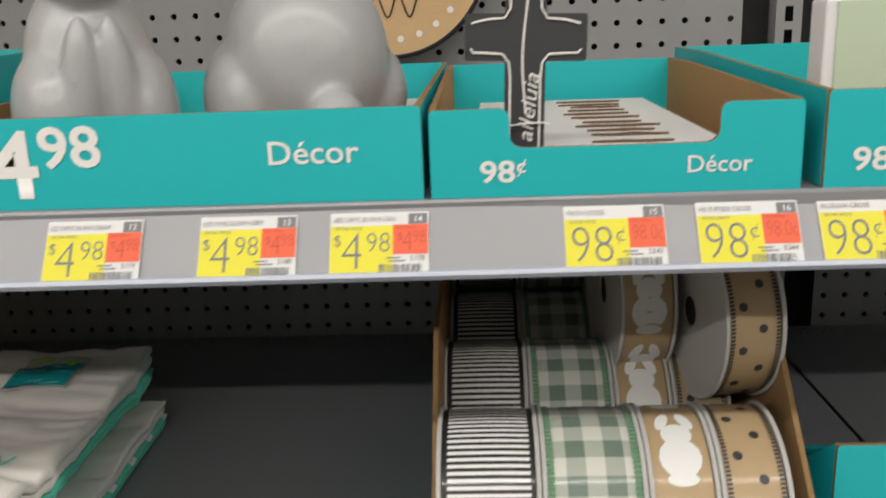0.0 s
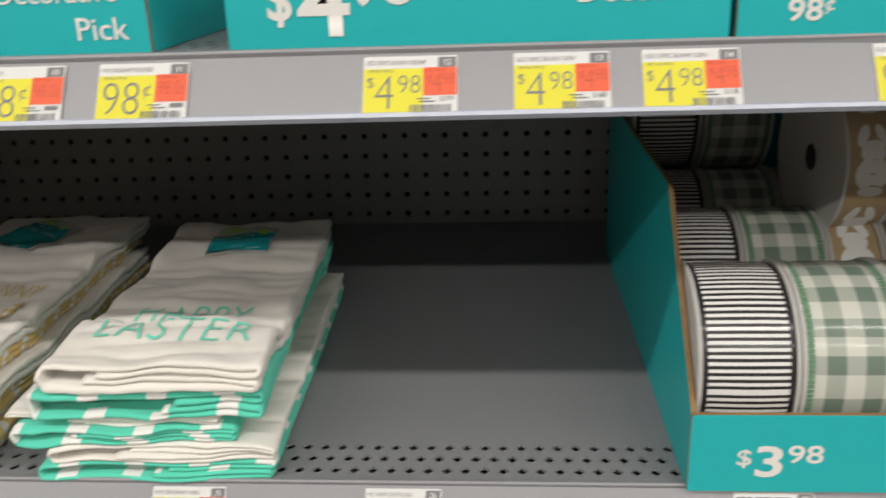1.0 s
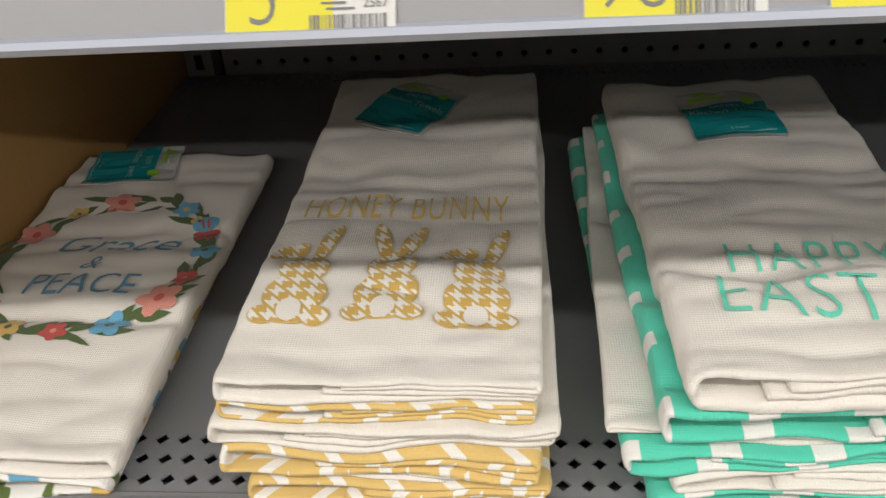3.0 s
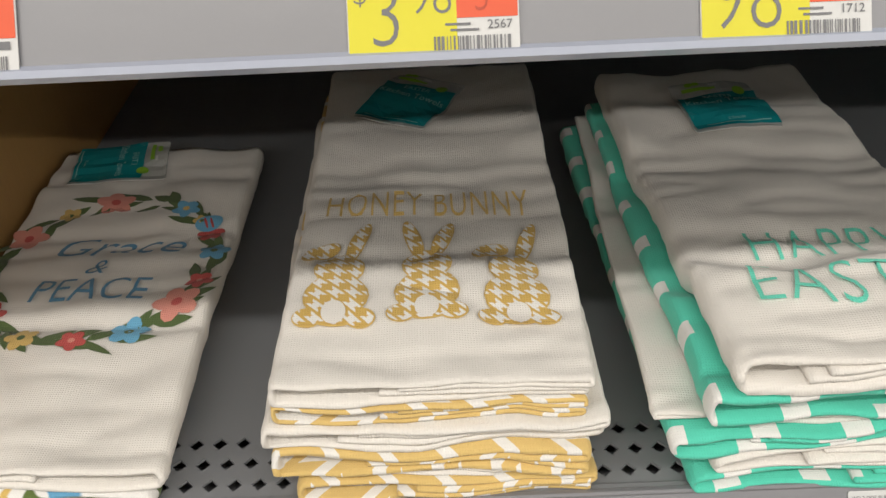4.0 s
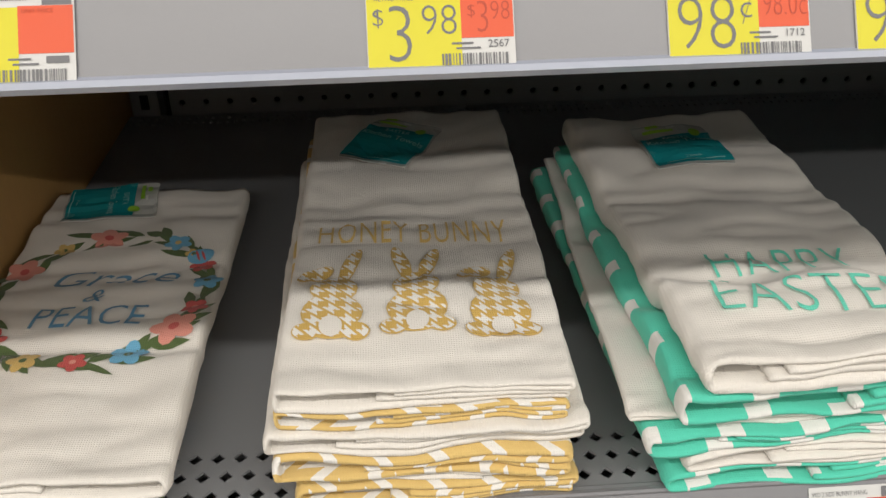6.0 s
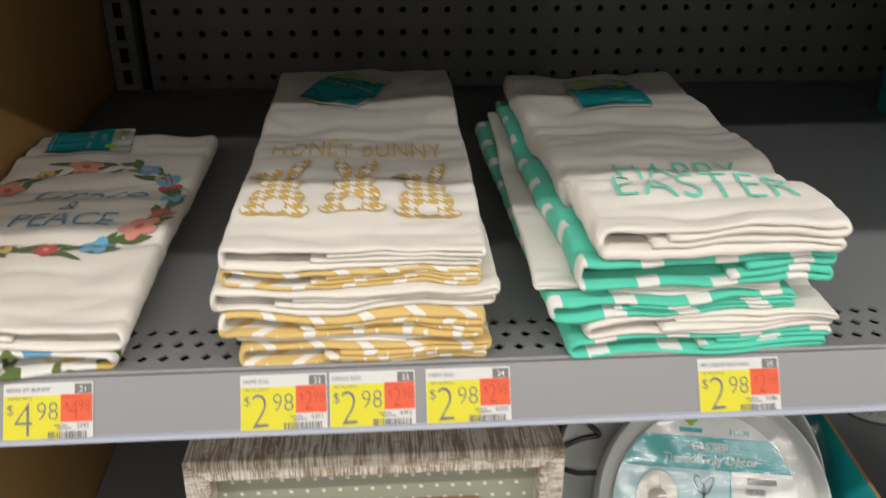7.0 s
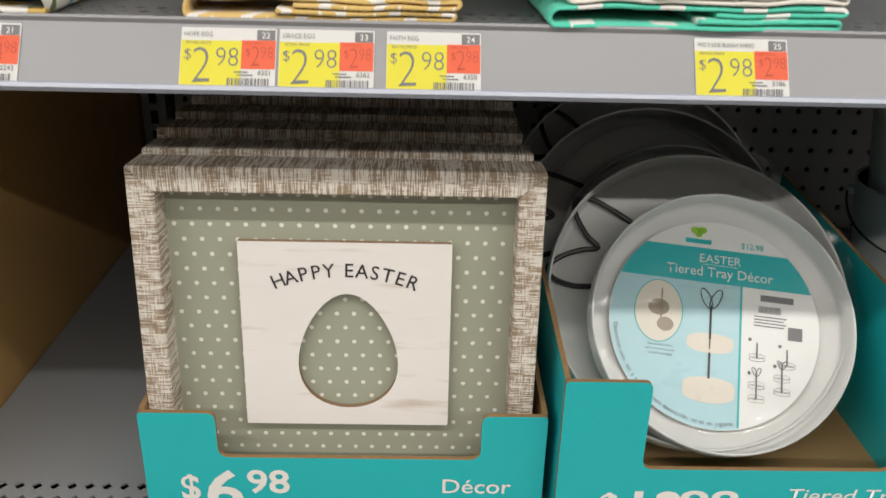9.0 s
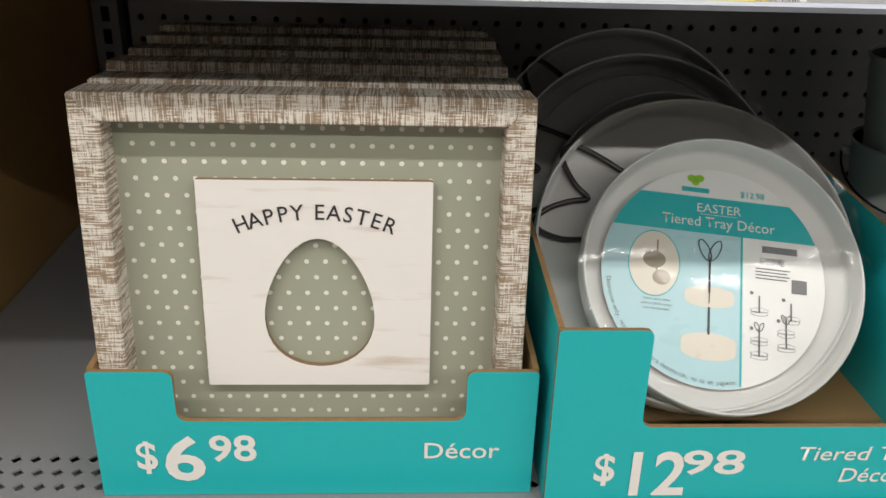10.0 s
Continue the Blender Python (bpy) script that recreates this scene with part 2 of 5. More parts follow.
def deck(name, z, x0, x1, front, band):
    """A pressed steel shelf: flat plate with three rows of diamond holes near its front, small holes at the back."""
    ob = thing("shelf_deck", "grey enamelled steel shelf deck with diamond perforations", "shelf", kind="structure")
    bm = bmesh.new()
    pitch, rows = 0.0128, 3
    n = int((x1 - x0) / pitch)
    # perforated band, as staggered diamonds in cells
    y_mid = front + band

    def cells(y0, px, py, half_x, half_y, count, xs):
        for k in range(count):
            cx = xs + px * (k + 0.5)
            o = [bm.verts.new((cx + a * px / 2, y0 + b * py / 2, z)) for a, b in ((1, 0), (1, 1), (0, 1), (-1, 1), (-1, 0), (-1, -1), (0, -1), (1, -1))]
            d = [bm.verts.new((cx + a * half_x, y0 + b * half_y, z)) for a, b in ((1, 0), (0, 1), (-1, 0), (0, -1))]
            for i in range(4):
                a0, a1, a2 = o[(2 * i) % 8], o[(2 * i + 1) % 8], o[(2 * i + 2) % 8]
                bm.faces.new((a0, a1, d[i]))
                bm.faces.new((a1, a2, d[(i + 1) % 4]))
                bm.faces.new((a1, d[(i + 1) % 4], d[i]))
                q = [bm.verts.new((v.co.x, v.co.y, z - 0.0015)) for v in (d[i], d[(i + 1) % 4])]
                bm.faces.new((d[i], d[(i + 1) % 4], q[1], q[0]))

    bands = []
    for r in range(rows):
        y0 = y_mid + (r - 1) * 0.0142
        off = pitch * 0.5 if r == 1 else 0.0
        cells(y0, pitch, 0.0142, 0.0042, 0.0042, n - 1, x0 + off)
        for a, b in ((x0, x0 + off), (x0 + off + (n - 1) * pitch, x1)):
            if b - a > 1e-5:
                bm.faces.new([bm.verts.new(p) for p in ((a, y0 - 0.0071, z), (b, y0 - 0.0071, z), (b, y0 + 0.0071, z), (a, y0 + 0.0071, z))])
    lo, hi = y_mid - 0.0213, y_mid + 0.0213
    y_back = YB - 0.004
    m2 = int((x1 - x0) / 0.0085)
    for r in range(2):
        cells(y_back - 0.012 - r * 0.012, (x1 - x0) / m2, 0.012, 0.0022, 0.003, m2, x0)
    b0 = y_back - 0.030
    for a, b in ((front, lo), (hi, b0), (y_back - 0.006, y_back)):
        segs = 40
        for k in range(segs):
            u, w = x0 + (x1 - x0) * k / segs, x0 + (x1 - x0) * (k + 1) / segs
            bm.faces.new([bm.verts.new(p) for p in ((u, a, z), (w, a, z), (w, b, z), (u, b, z))])
    bmesh.ops.remove_doubles(bm, verts=bm.verts, dist=2e-5)
    bmesh.ops.recalc_face_normals(bm, faces=bm.faces)
    part("plate", bm, SHELF, ob)
    part("underside", block(x0, x1, front + 0.004, y_back, z - 0.030, z - 0.0265), SHELF, ob)
    part("rim", block(x0, x1, front - 0.002, front + 0.004, z - 0.030, z + 0.0012, 0.0010), SHELF, ob, "rolled front edge")
    ch = thing("price_channel", "pale grey plastic price channel along the shelf front", "price rail", kind="structure")
    bm = bmesh.new()
    # the label face leans back by LEAN: its foot stands out from the shelf's edge, its head meets it
    prof = [(0.007, 0.001), (-0.0030, 0.0030), (-0.0052, 0.0022), (-0.0052, 0.0006), (-0.0030, -0.0010), (-0.0030, -0.0345), (-0.0050, -0.0362), (-0.0050, -0.0385), (-0.0010, -0.0395), (0.0005, -0.0375)]
    sl, cl = math.sin(math.radians(LEAN)), math.cos(math.radians(LEAN))
    prof = [(a * cl + b * sl, b * cl - a * sl) for a, b in prof]
    segs = 30
    cols = []
    for k in range(segs + 1):
        x = x0 + (x1 - x0) * k / segs
        cols.append([bm.verts.new((x, front + SKEW[name] * (x - 0.75) + a, z - DROP[name] + b)) for a, b in prof])
    for k in range(segs):
        for i in range(len(prof)):
            j = (i + 1) % len(prof)
            f = bm.faces.new((cols[k][i], cols[k][j], cols[k + 1][j], cols[k + 1][i]))
            f.material_index = 1 if i in (5, 6, 7) else 0
    bm.faces.new(cols[0])
    bm.faces.new(cols[-1][::-1])
    bmesh.ops.recalc_face_normals(bm, faces=bm.faces)
    part("rail", bm, [LIP, BEAD], ch)
    return ob


FRONT = {"top": -0.026, "middle": -0.016, "bottom": -0.034}
BAND = {"top": 0.0445, "middle": 0.0270, "bottom": 0.038}
for key in DECKS:
    deck(key, DECKS[key], X_LEFT, X_RIGHT, FRONT[key], BAND[key])
    deck(key, DECKS[key], X_RIGHT + 0.004, 2.0, FRONT[key], BAND[key])
tagged(part("kick_plate", block(X_LEFT, 2.0, 0.0, 0.02, 0, 0.55), SHELF), "grey steel base panel below the shelves", "panel", kind="structure")
tagged(part("end_board", block(-0.071, -0.0515, -0.02, YB + 0.03, 0.0, 1.8, 0.002), BOARD), "brown wood-fibre end board closing the shelf bay", "panel", kind="structure")


# ---- cardboard display trays ----
CARD = 0.0035


def card_panel(name, points, m, parent, radii=None, inside=KRAFT, label=""):
    """A sheet of corrugated card: printed face, plain back, corrugated rim."""
    pts = rounded(points, radii) if radii else points
    return part(name, slab(pts, CARD, m, 1, 2), [TEAL, inside, KRAFT_EDGE], parent, label)


def words(parent, text, height, x, y, z, material, name="lettering", align="LEFT", thin=0.020, shear=0.0, width=0.0):
    bm = text_bm(text, height, align, thin, shear, 1.0, 1.0, width)
    return part(name, moved(bm, upright(x, y, z)), material, parent)


def display_box(x0, x1, z0, front, back, h_front, h_back, label, notch=None, group="teal display boxes", side=None, inside=KRAFT, turn=0.0):
    """Open tray; notch = (left, right, depth) cut out of the front; side = outline of the side walls as (depth, height)."""
    w, d = x1 - x0, back - front
    ob = thing("display_box", label, "display box", pose(x0, front, z0, 0, 0, turn), group)
    if notch:
        a, b, low = notch
        pts = [(0, 0), (w, 0), (w, h_front), (b, h_front), (b, low), (a, low), (a, h_front), (0, h_front)]
        rad = [0, 0, 0.003, 0.006, 0.008, 0.008, 0.006, 0.003]
    else:
        pts, rad = [(0, 0), (w, 0), (w, h_front), (0, h_front)], [0, 0, 0.003, 0.003]
    card_panel("front_panel", pts, STAND, ob, rad, inside)
    rim = CARD + 0.0003
    side = side or [(0.0, 0), (d, 0), (d, h_back), (d * 0.75, h_back), (0.0, h_front)]
    side = [(max(a, rim), b) for a, b in side]
    left = Matrix(((0, 0, -1, 0), (-1, 0, 0, 0), (0, 1, 0, 0), (0, 0, 0, 1)))
    mirrored = [(-(a), b) for a, b in side]
    card_panel("side_panel", mirrored, left, ob, None, inside)
    right = Matrix(((0, 0, 1, w), (1, 0, 0, 0), (0, 1, 0, 0), (0, 0, 0, 1)))
    card_panel("side_panel", side, right, ob, None, inside)
    bm = block(CARD, w - CARD, d - CARD, d, 0, h_back)
    part("back_panel", bm, TEAL, ob)
    part("base", block(CARD, w - CARD, CARD, d - CARD, 0.0005, CARD), KRAFT, ob)
    return ob


TOP, MID, LOW = DECKS["top"] + 0.0005, DECKS["middle"] + 0.0005, DECKS["bottom"] + 0.0005
INKY = -0.0006
RB_FRONT, RB_TALL = -0.024, 0.056
b1 = display_box(0.5350, 0.8100, TOP, -0.019, 0.36, 0.049, 0.053, "low teal card display tray holding grey ceramic bunnies", side=[(0, 0), (0.379, 0), (0.379, 0.053), (0, 0.049)])
words(b1, "$", 0.0218, 0.0229, INKY, 0.0160, WHITE_INK, width=0.0138)
words(b1, "4", 0.0351, 0.0410, INKY, 0.0072, WHITE_INK, width=0.0293)
words(b1, "98", 0.0213, 0.0708, INKY, 0.0229, WHITE_INK, width=0.0335)
words(b1, "Décor", 0.0122, 0.1928, INKY, 0.0208, WHITE_INK, width=0.0479, thin=0.008)
b2 = display_box(0.8140, 1.0050, TOP, -0.019, 0.30, 0.046, 0.053, "teal card display tray with notched front holding small crosses", notch=(0.0415, 0.149, 0.0255))
words(b2, "98", 0.0112, 0.0256, INKY, 0.0080, WHITE_INK, width=0.0183)
words(b2, "¢", 0.0075, 0.0447, INKY, 0.0128, WHITE_INK, width=0.0049, thin=0.01)
words(b2, "Décor", 0.0089, 0.1321, INKY, 0.0104, WHITE_INK, width=0.0330, thin=0.008)
b3 = display_box(1.0165, 1.17, TOP, -0.019, 0.34, 0.050, 0.06, "teal card display tray holding pale green cards")
words(b3, "98", 0.0117, 0.0133, INKY, 0.0091, WHITE_INK, width=0.0192)
words(b3, "¢", 0.0077, 0.0335, INKY, 0.0138, WHITE_INK, width=0.0051, thin=0.01)
b4 = display_box(0.335, 0.4900, TOP, -0.019, 0.30, 0.07, 0.08, "teal card display tray for decorative picks")
words(b4, "Decorative", 0.0105, 0.1400, INKY, 0.0285, WHITE_INK, width=0.0700, thin=0.006, align="RIGHT")
words(b4, "Pick", 0.0125, 0.1430, INKY, 0.0078, WHITE_INK, width=0.0300, thin=0.006, align="RIGHT")
b5 = display_box(0.8045, 1.0380, MID, RB_FRONT, 0.435, RB_TALL, 0.173, "teal card display tray packed with ribbon spools", side=[(0, 0), (0.435 - RB_FRONT, 0), (0.435 - RB_FRONT, 0.173), (0.095 - RB_FRONT, 0.173), (0, RB_TALL)])
words(b5, "$", 0.0115, 0.0290, INKY, 0.0200, WHITE_INK, width=0.0090, thin=0.012)
words(b5, "3", 0.0220, 0.0395, INKY, 0.0120, WHITE_INK, width=0.0170)
words(b5, "98", 0.0128, 0.0605, INKY, 0.0220, WHITE_INK, width=0.0220, thin=0.014)
words(b5, "Ribbon", 0.0095, 0.1480, INKY, 0.0200, WHITE_INK, width=0.0400, thin=0.006)
b6 = display_box(0.1155, 0.3875, LOW, -0.019, 0.290, 0.0915, 0.10, "teal card display tray with notched front holding framed signs", notch=(0.051, 0.228, 0.056))
words(b6, "$", 0.0205, 0.0230, INKY, 0.0210, WHITE_INK, width=0.0128)
words(b6, "6", 0.0325, 0.0395, INKY, 0.0125, WHITE_INK, width=0.0250)
words(b6, "98", 0.0190, 0.0685, INKY, 0.0270, WHITE_INK, width=0.0290)
words(b6, "Décor", 0.0120, 0.2015, INKY, 0.0280, WHITE_INK, width=0.0475, thin=0.008)
b7 = display_box(0.3945, 0.6640, LOW, -0.032, 0.310, 0.128, 0.14, "teal card display tray with notched front holding tiered trays", notch=(0.056, 0.224, 0.060), side=[(0, 0), (0.351, 0), (0.351, 0.150), (0.0, 0.128)], inside=TEAL)
words(b7, "$", 0.0205, 0.0290, INKY, 0.0200, WHITE_INK, width=0.0130)
words(b7, "12", 0.0330, 0.0455, INKY, 0.0090, WHITE_INK, width=0.0350)
words(b7, "98", 0.0180, 0.0845, INKY, 0.0250, WHITE_INK, width=0.0400)
words(b7, "Tiered Tray", 0.0105, 0.1570, INKY, 0.0350, WHITE_INK, width=0.0850, thin=0.006, shear=0.12)
words(b7, "Décor", 0.0110, 0.1870, INKY, 0.0180, WHITE_INK, width=0.0430, thin=0.006, shear=0.12)
# inner faces near-black: the shade inside this tray is put into the colour
b8 = display_box(1.066, 1.150, MID, 0.050, 0.130, 0.102, 0.060, "low teal card display tray on the dark end of the shelf", inside=GAP_SHADE)


# ---- price labels in the channels ----
def price_tag(x, key, name, number, price, code="", bar=False):
    lean = pose(0, 0, 0, -LEAN, 0, 0)
    ob = thing("price_tag", "yellow, orange and white paper price label in the shelf channel", "price label", Matrix.Translation((x, FRONT[key] + SKEW[key] * (x - 0.75), DECKS[key] - DROP[key])) @ lean @ Matrix.Translation((0, -0.0037, -0.0365)) @ STAND, "shelf price labels")
    w, h = 0.051, 0.0335
    part("card", slab(rounded([(0, 0), (w, 0), (w, h), (0, h)], [0.0008] * 4, 2), 0.0004), TAG_WHITE, ob)
    part("yellow_panel", rect(0.0003, 0.0003, 0.0325, 0.0262, 0.0002), TAG_YELLOW, ob)
    part("orange_panel", rect(0.0325, 0.0105, w - 0.0004, 0.0266, 0.0002), TAG_ORANGE, ob)
    part("number_box", rect(w - 0.0105, 0.0268, w - 0.0008, 0.0325, 0.0002), INK_GREY, ob)
    if number:
        part("number", moved(text_bm(number, 0.0033, thin=0.004), Matrix.Translation((w - 0.0056, 0.0278, 0.0004))), WHITE_INK, ob)
    if name and not bar:
        part("name", moved(text_bm(name, 0.0026, "LEFT", -0.004, squeeze=min(0.86, 0.0365 / (len(name) * 0.00255))), Matrix.Translation((0.0016, 0.0284, 0.0003))), INK_GREY, ob)
    elif bar:
        part("name", joined([rect(0.0016, 0.0286, 0.012, 0.0305, 0.0003), rect(0.0135, 0.0286, 0.024, 0.0305, 0.0003), rect(0.0255, 0.0286, 0.036, 0.0305, 0.0003)]), INK_GREY, ob)
    T = Matrix.Translation
    bits, red = [], []
    if price.endswith("c"):
        bits += [moved(text_bm(price[:-1], 0.0200, "LEFT", -0.020, squeeze=0.80), T((0.0024, 0.0030, 0.0004))), moved(text_bm("¢", 0.0085, "LEFT", -0.012), T((0.0255, 0.0140, 0.0004)))]
        red += [moved(text_bm(price[:-1] + ".0¢", 0.0085, "LEFT", -0.02, squeeze=0.62), T((0.034, 0.0145, 0.0004)))]
    elif price:
        d, c = price.split(".")
        bits += [moved(text_bm("$", 0.006, "LEFT", -0.015), T((0.0017, 0.0155, 0.0004))), moved(text_bm(d, 0.0205, "LEFT", -0.020, squeeze=0.82), T((0.0056, 0.0026, 0.0004))), moved(text_bm(c, 0.0108, "LEFT", -0.018, squeeze=0.86), T((0.0184, 0.0118, 0.0004)))]
        red += [moved(text_bm("$", 0.0042, "LEFT", -0.015), T((0.0345, 0.0180, 0.0004))), moved(text_bm(d, 0.0115, "LEFT", -0.02, squeeze=0.7), T((0.0372, 0.0122, 0.0004))), moved(text_bm(c, 0.0068, "LEFT", -0.018, squeeze=0.75), T((0.0425, 0.0165, 0.0004)))]
    bits.append(moved(text_bm("RETAIL PRICE", 0.0016, "LEFT", -0.004), T((0.0028, 0.0240, 0.0004))))
    red.append(moved(text_bm("UNIT PRICE", 0.0014, "LEFT", -0.004), T((0.0338, 0.0242, 0.0004))))
    part("price", joined(bits), INK_GREY, ob)
    part("unit_price", joined(red), INK_RED, ob)
    rng = random.Random(int(x * 1000))
    bars, u = [], 0.0255
    while u < 0.0475:
        wd = rng.choice((0.0003, 0.0003, 0.0006, 0.0009))
        bars.append(rect(u, 0.0012, u + wd, 0.0052, 0.0004))
        u += wd + rng.choice((0.0003, 0.0004, 0.0007))
    bars += [rect(0.0290, 0.0083, 0.0365, 0.0090, 0.0004), rect(0.0305, 0.0066, 0.039, 0.0073, 0.0004)]
    if code:
        bars.append(moved(text_bm(code, 0.0026, "LEFT", 0.004), T((0.0415, 0.0071, 0.0004))))
    else:
        bars.append(rect(0.0415, 0.0071, 0.0490, 0.0095, 0.0004))
    tagged(part("barcode", joined(bars), INK_GREY, ob), "", kind="stuff")
    return ob


for row in ((0.075, "top", "", "", "", "", True), (0.223, "top", "", "8", "3.98", "2567", True), (0.328, "top", "", "9", "98c", "1712", True), (0.396, "top", "EGG PICK", "10", "98c", "", False),
            (0.466, "top", "9 IN GINGHAM EGG PICK", "11", "98c", "", False), (0.613, "top", "LED CRMC BUNNY-CREAM", "12", "4.98", "5179", False), (0.694, "top", "LED CRMC BUNNY-GREY", "13", "4.98", "5180", False),
            (0.762, "top", "LED CRMC BUNNY-GRN", "14", "4.98", "5178", False), (0.882, "top", "FAITH CROSS", "15", "98c", "5243", False), (0.949, "top", "HE IS RISEN CROSS", "16", "98c", "5244", False),
            (1.010, "top", "ALLELUIA CROSS", "17", "98c", "", False), (0.035, "middle", "RESIN SIT BUNNY", "21", "4.98", "2243", False), (0.171, "middle", "HOPE EGG", "22", "2.98", "6351", False),
            (0.2235, "middle", "GRACE EGG", "23", "2.98", "6362", False), (0.281, "middle", "FAITH EGG", "24", "2.98", "6350", False), (0.448, "middle", "WD 2 SIDE BUNNY HANG", "25", "2.98", "5186", False),
            (0.594, "middle", "WD HAPPY EASTER SIGN", "26", "3.98", "", False), (0.835, "middle", "", "27", "3.98", "", True)):
    price_tag(*row)


# ---- folded kitchen towels ----
COTTON = cloth("white_cotton", (0.79, 0.755, 0.70))
GOLD = cloth("gold_houndstooth_cotton", (0.70, 0.50, 0.19), (0.80, 0.78, 0.74), "houndstooth", 0.030)
GREEN = cloth("mint_spotted_cotton", (0.11, 0.62, 0.46), (0.80, 0.79, 0.76), "spots", 0.046)
PRINT_GOLD = cloth("gold_print", (0.62, 0.41, 0.115), (0.80, 0.78, 0.74), "tooth", 0.0095)
INK_GOLD = cloth("gold_ink", (0.66, 0.46, 0.15))
INK_MINT = cloth("mint_ink", (0.15, 0.66, 0.50))
INK_BLUE = cloth("blue_ink", (0.12, 0.29, 0.45))
LEAF = cloth("leaf_print", (0.10, 0.145, 0.055))
ROSE = cloth("rose_print", (0.55, 0.10, 0.09))
PINK = cloth("pink_print", (0.72, 0.30, 0.24))
SKY = cloth("sky_print", (0.16, 0.42, 0.62))
STRAW = cloth("straw_print", (0.66, 0.46, 0.16))
TAGTEAL = mat("glossy_teal_card", (0.010, 0.30, 0.33), rough=0.25, vary=0.03, bump=0.0)
TAGGREY = mat("glossy_pale_card", (0.55, 0.56, 0.54), rough=0.25, vary=0.03, bump=0.0)
TAGGREEN = mat("lime_dot", (0.28, 0.55, 0.04), rough=0.3, vary=0.05, bump=0.0)
TAGINK = mat("pale_teal_ink", (0.30, 0.62, 0.62), rough=0.4, vary=0.03, bump=0.0)


def floral():
    m = cloth("floral_cotton", (0.80, 0.785, 0.755))
    nt = m.node_tree
    b = nt.nodes["Principled BSDF"]
    last = b.inputs["Base Color"].links[0].from_socket
    tc = nt.nodes["Texture Coordinate"]
    for k, (col, sc, cut) in enumerate((((0.12, 0.17, 0.05), 60, 0.55), ((0.14, 0.36, 0.55), 45, 0.58), ((0.66, 0.46, 0.14), 55, 0.59))):
        mp = nt.nodes.new("ShaderNodeMapping")
        mp.inputs["Location"].default_value = (3.7 * k, 1.3 * k, 0)
        nt.links.new(tc.outputs["Object"], mp.inputs["Vector"])
        ns = nt.nodes.new("ShaderNodeTexNoise")
        ns.inputs["Scale"].default_value, ns.inputs["Detail"].default_value = sc, 1.0
        nt.links.new(mp.outputs[0], ns.inputs["Vector"])
        gt = nt.nodes.new("ShaderNodeMapRange")
        gt.inputs[1].default_value, gt.inputs[2].default_value = cut, cut + 0.03
        nt.links.new(ns.outputs[0], gt.inputs[0])
        mx = nt.nodes.new("ShaderNodeMix")
        mx.data_type = "RGBA"
        nt.links.new(gt.outputs[0], mx.inputs[0])
        nt.links.new(last, mx.inputs[6])
        mx.inputs[7].default_value = (*col, 1)
        last = mx.outputs[2]
    nt.links.new(last, b.inputs["Base Color"])
    return m


FLORAL = floral()


def smooth01(t):
    t = max(0.0, min(1.0, t))
    return t * t * (3 - 2 * t)


class Pile:
    """A pile of towels: where a point of the ideal pile lies once the cloth has sagged, puffed and creased."""

    def __init__(self, base, front_sag, seed, puff=0.0, back=1.0, shift=0.0, wide=1.0, left=0.0):
        self.base, self.sag, self.seed, self.puff, self.back = base, front_sag, seed, puff, back
        self.shift, self.wide, self.left = shift, wide, left

    def lie(self, p):
        x, y, zr = p
        s = self.seed
        k = self.sag + (self.back - self.sag) * smooth01((y + 0.03) / 0.12)
        if self.back < 1.0:
            k += 0.045 * smooth01((y - 0.15) / 0.17)
        k += 0.05 * noise.noise((x * 14 + s, y * 9, 0.3))
        z = zr * k
        w = min(1.0, zr / 0.03)
        z += w * (0.0040 * noise.noise((x * 21, y * 14 + s, zr * 34)) + 0.0016 * noise.noise((x * 55 + y * 20, y * 34 + s, zr * 70)) - 0.0022 * (1 - abs(noise.noise((x * 9 + y * 16 + s, y * 30 - x * 8, zr * 25)))) ** 5)
        for yc in (0.085, 0.168, 0.186, 0.262):
            z -= w * 0.0026 * math.exp(-((y - yc - 0.016 * noise.noise((x * 7, s, yc))) / 0.0080) ** 2)
        if self.puff and zr > 0.05:
            z += self.puff * smooth01((0.060 - y + 0.006 * math.sin(x * 55)) / 0.020) * smooth01((zr - 0.05) / 0.02)
        x += 0.0025 * noise.noise((y * 10, s + zr * 60, 1.7)) * (1 if zr > 0.004 else 0.5)
        y += 0.0065 * noise.noise((x * 18, s + zr * 90, 5.1)) * smooth01((0.05 - y) / 0.06)
        return Vector((self.left + (x - self.left) * self.wide + self.shift, 0.320 + (y - 0.33) * 0.9455, self.base + z))


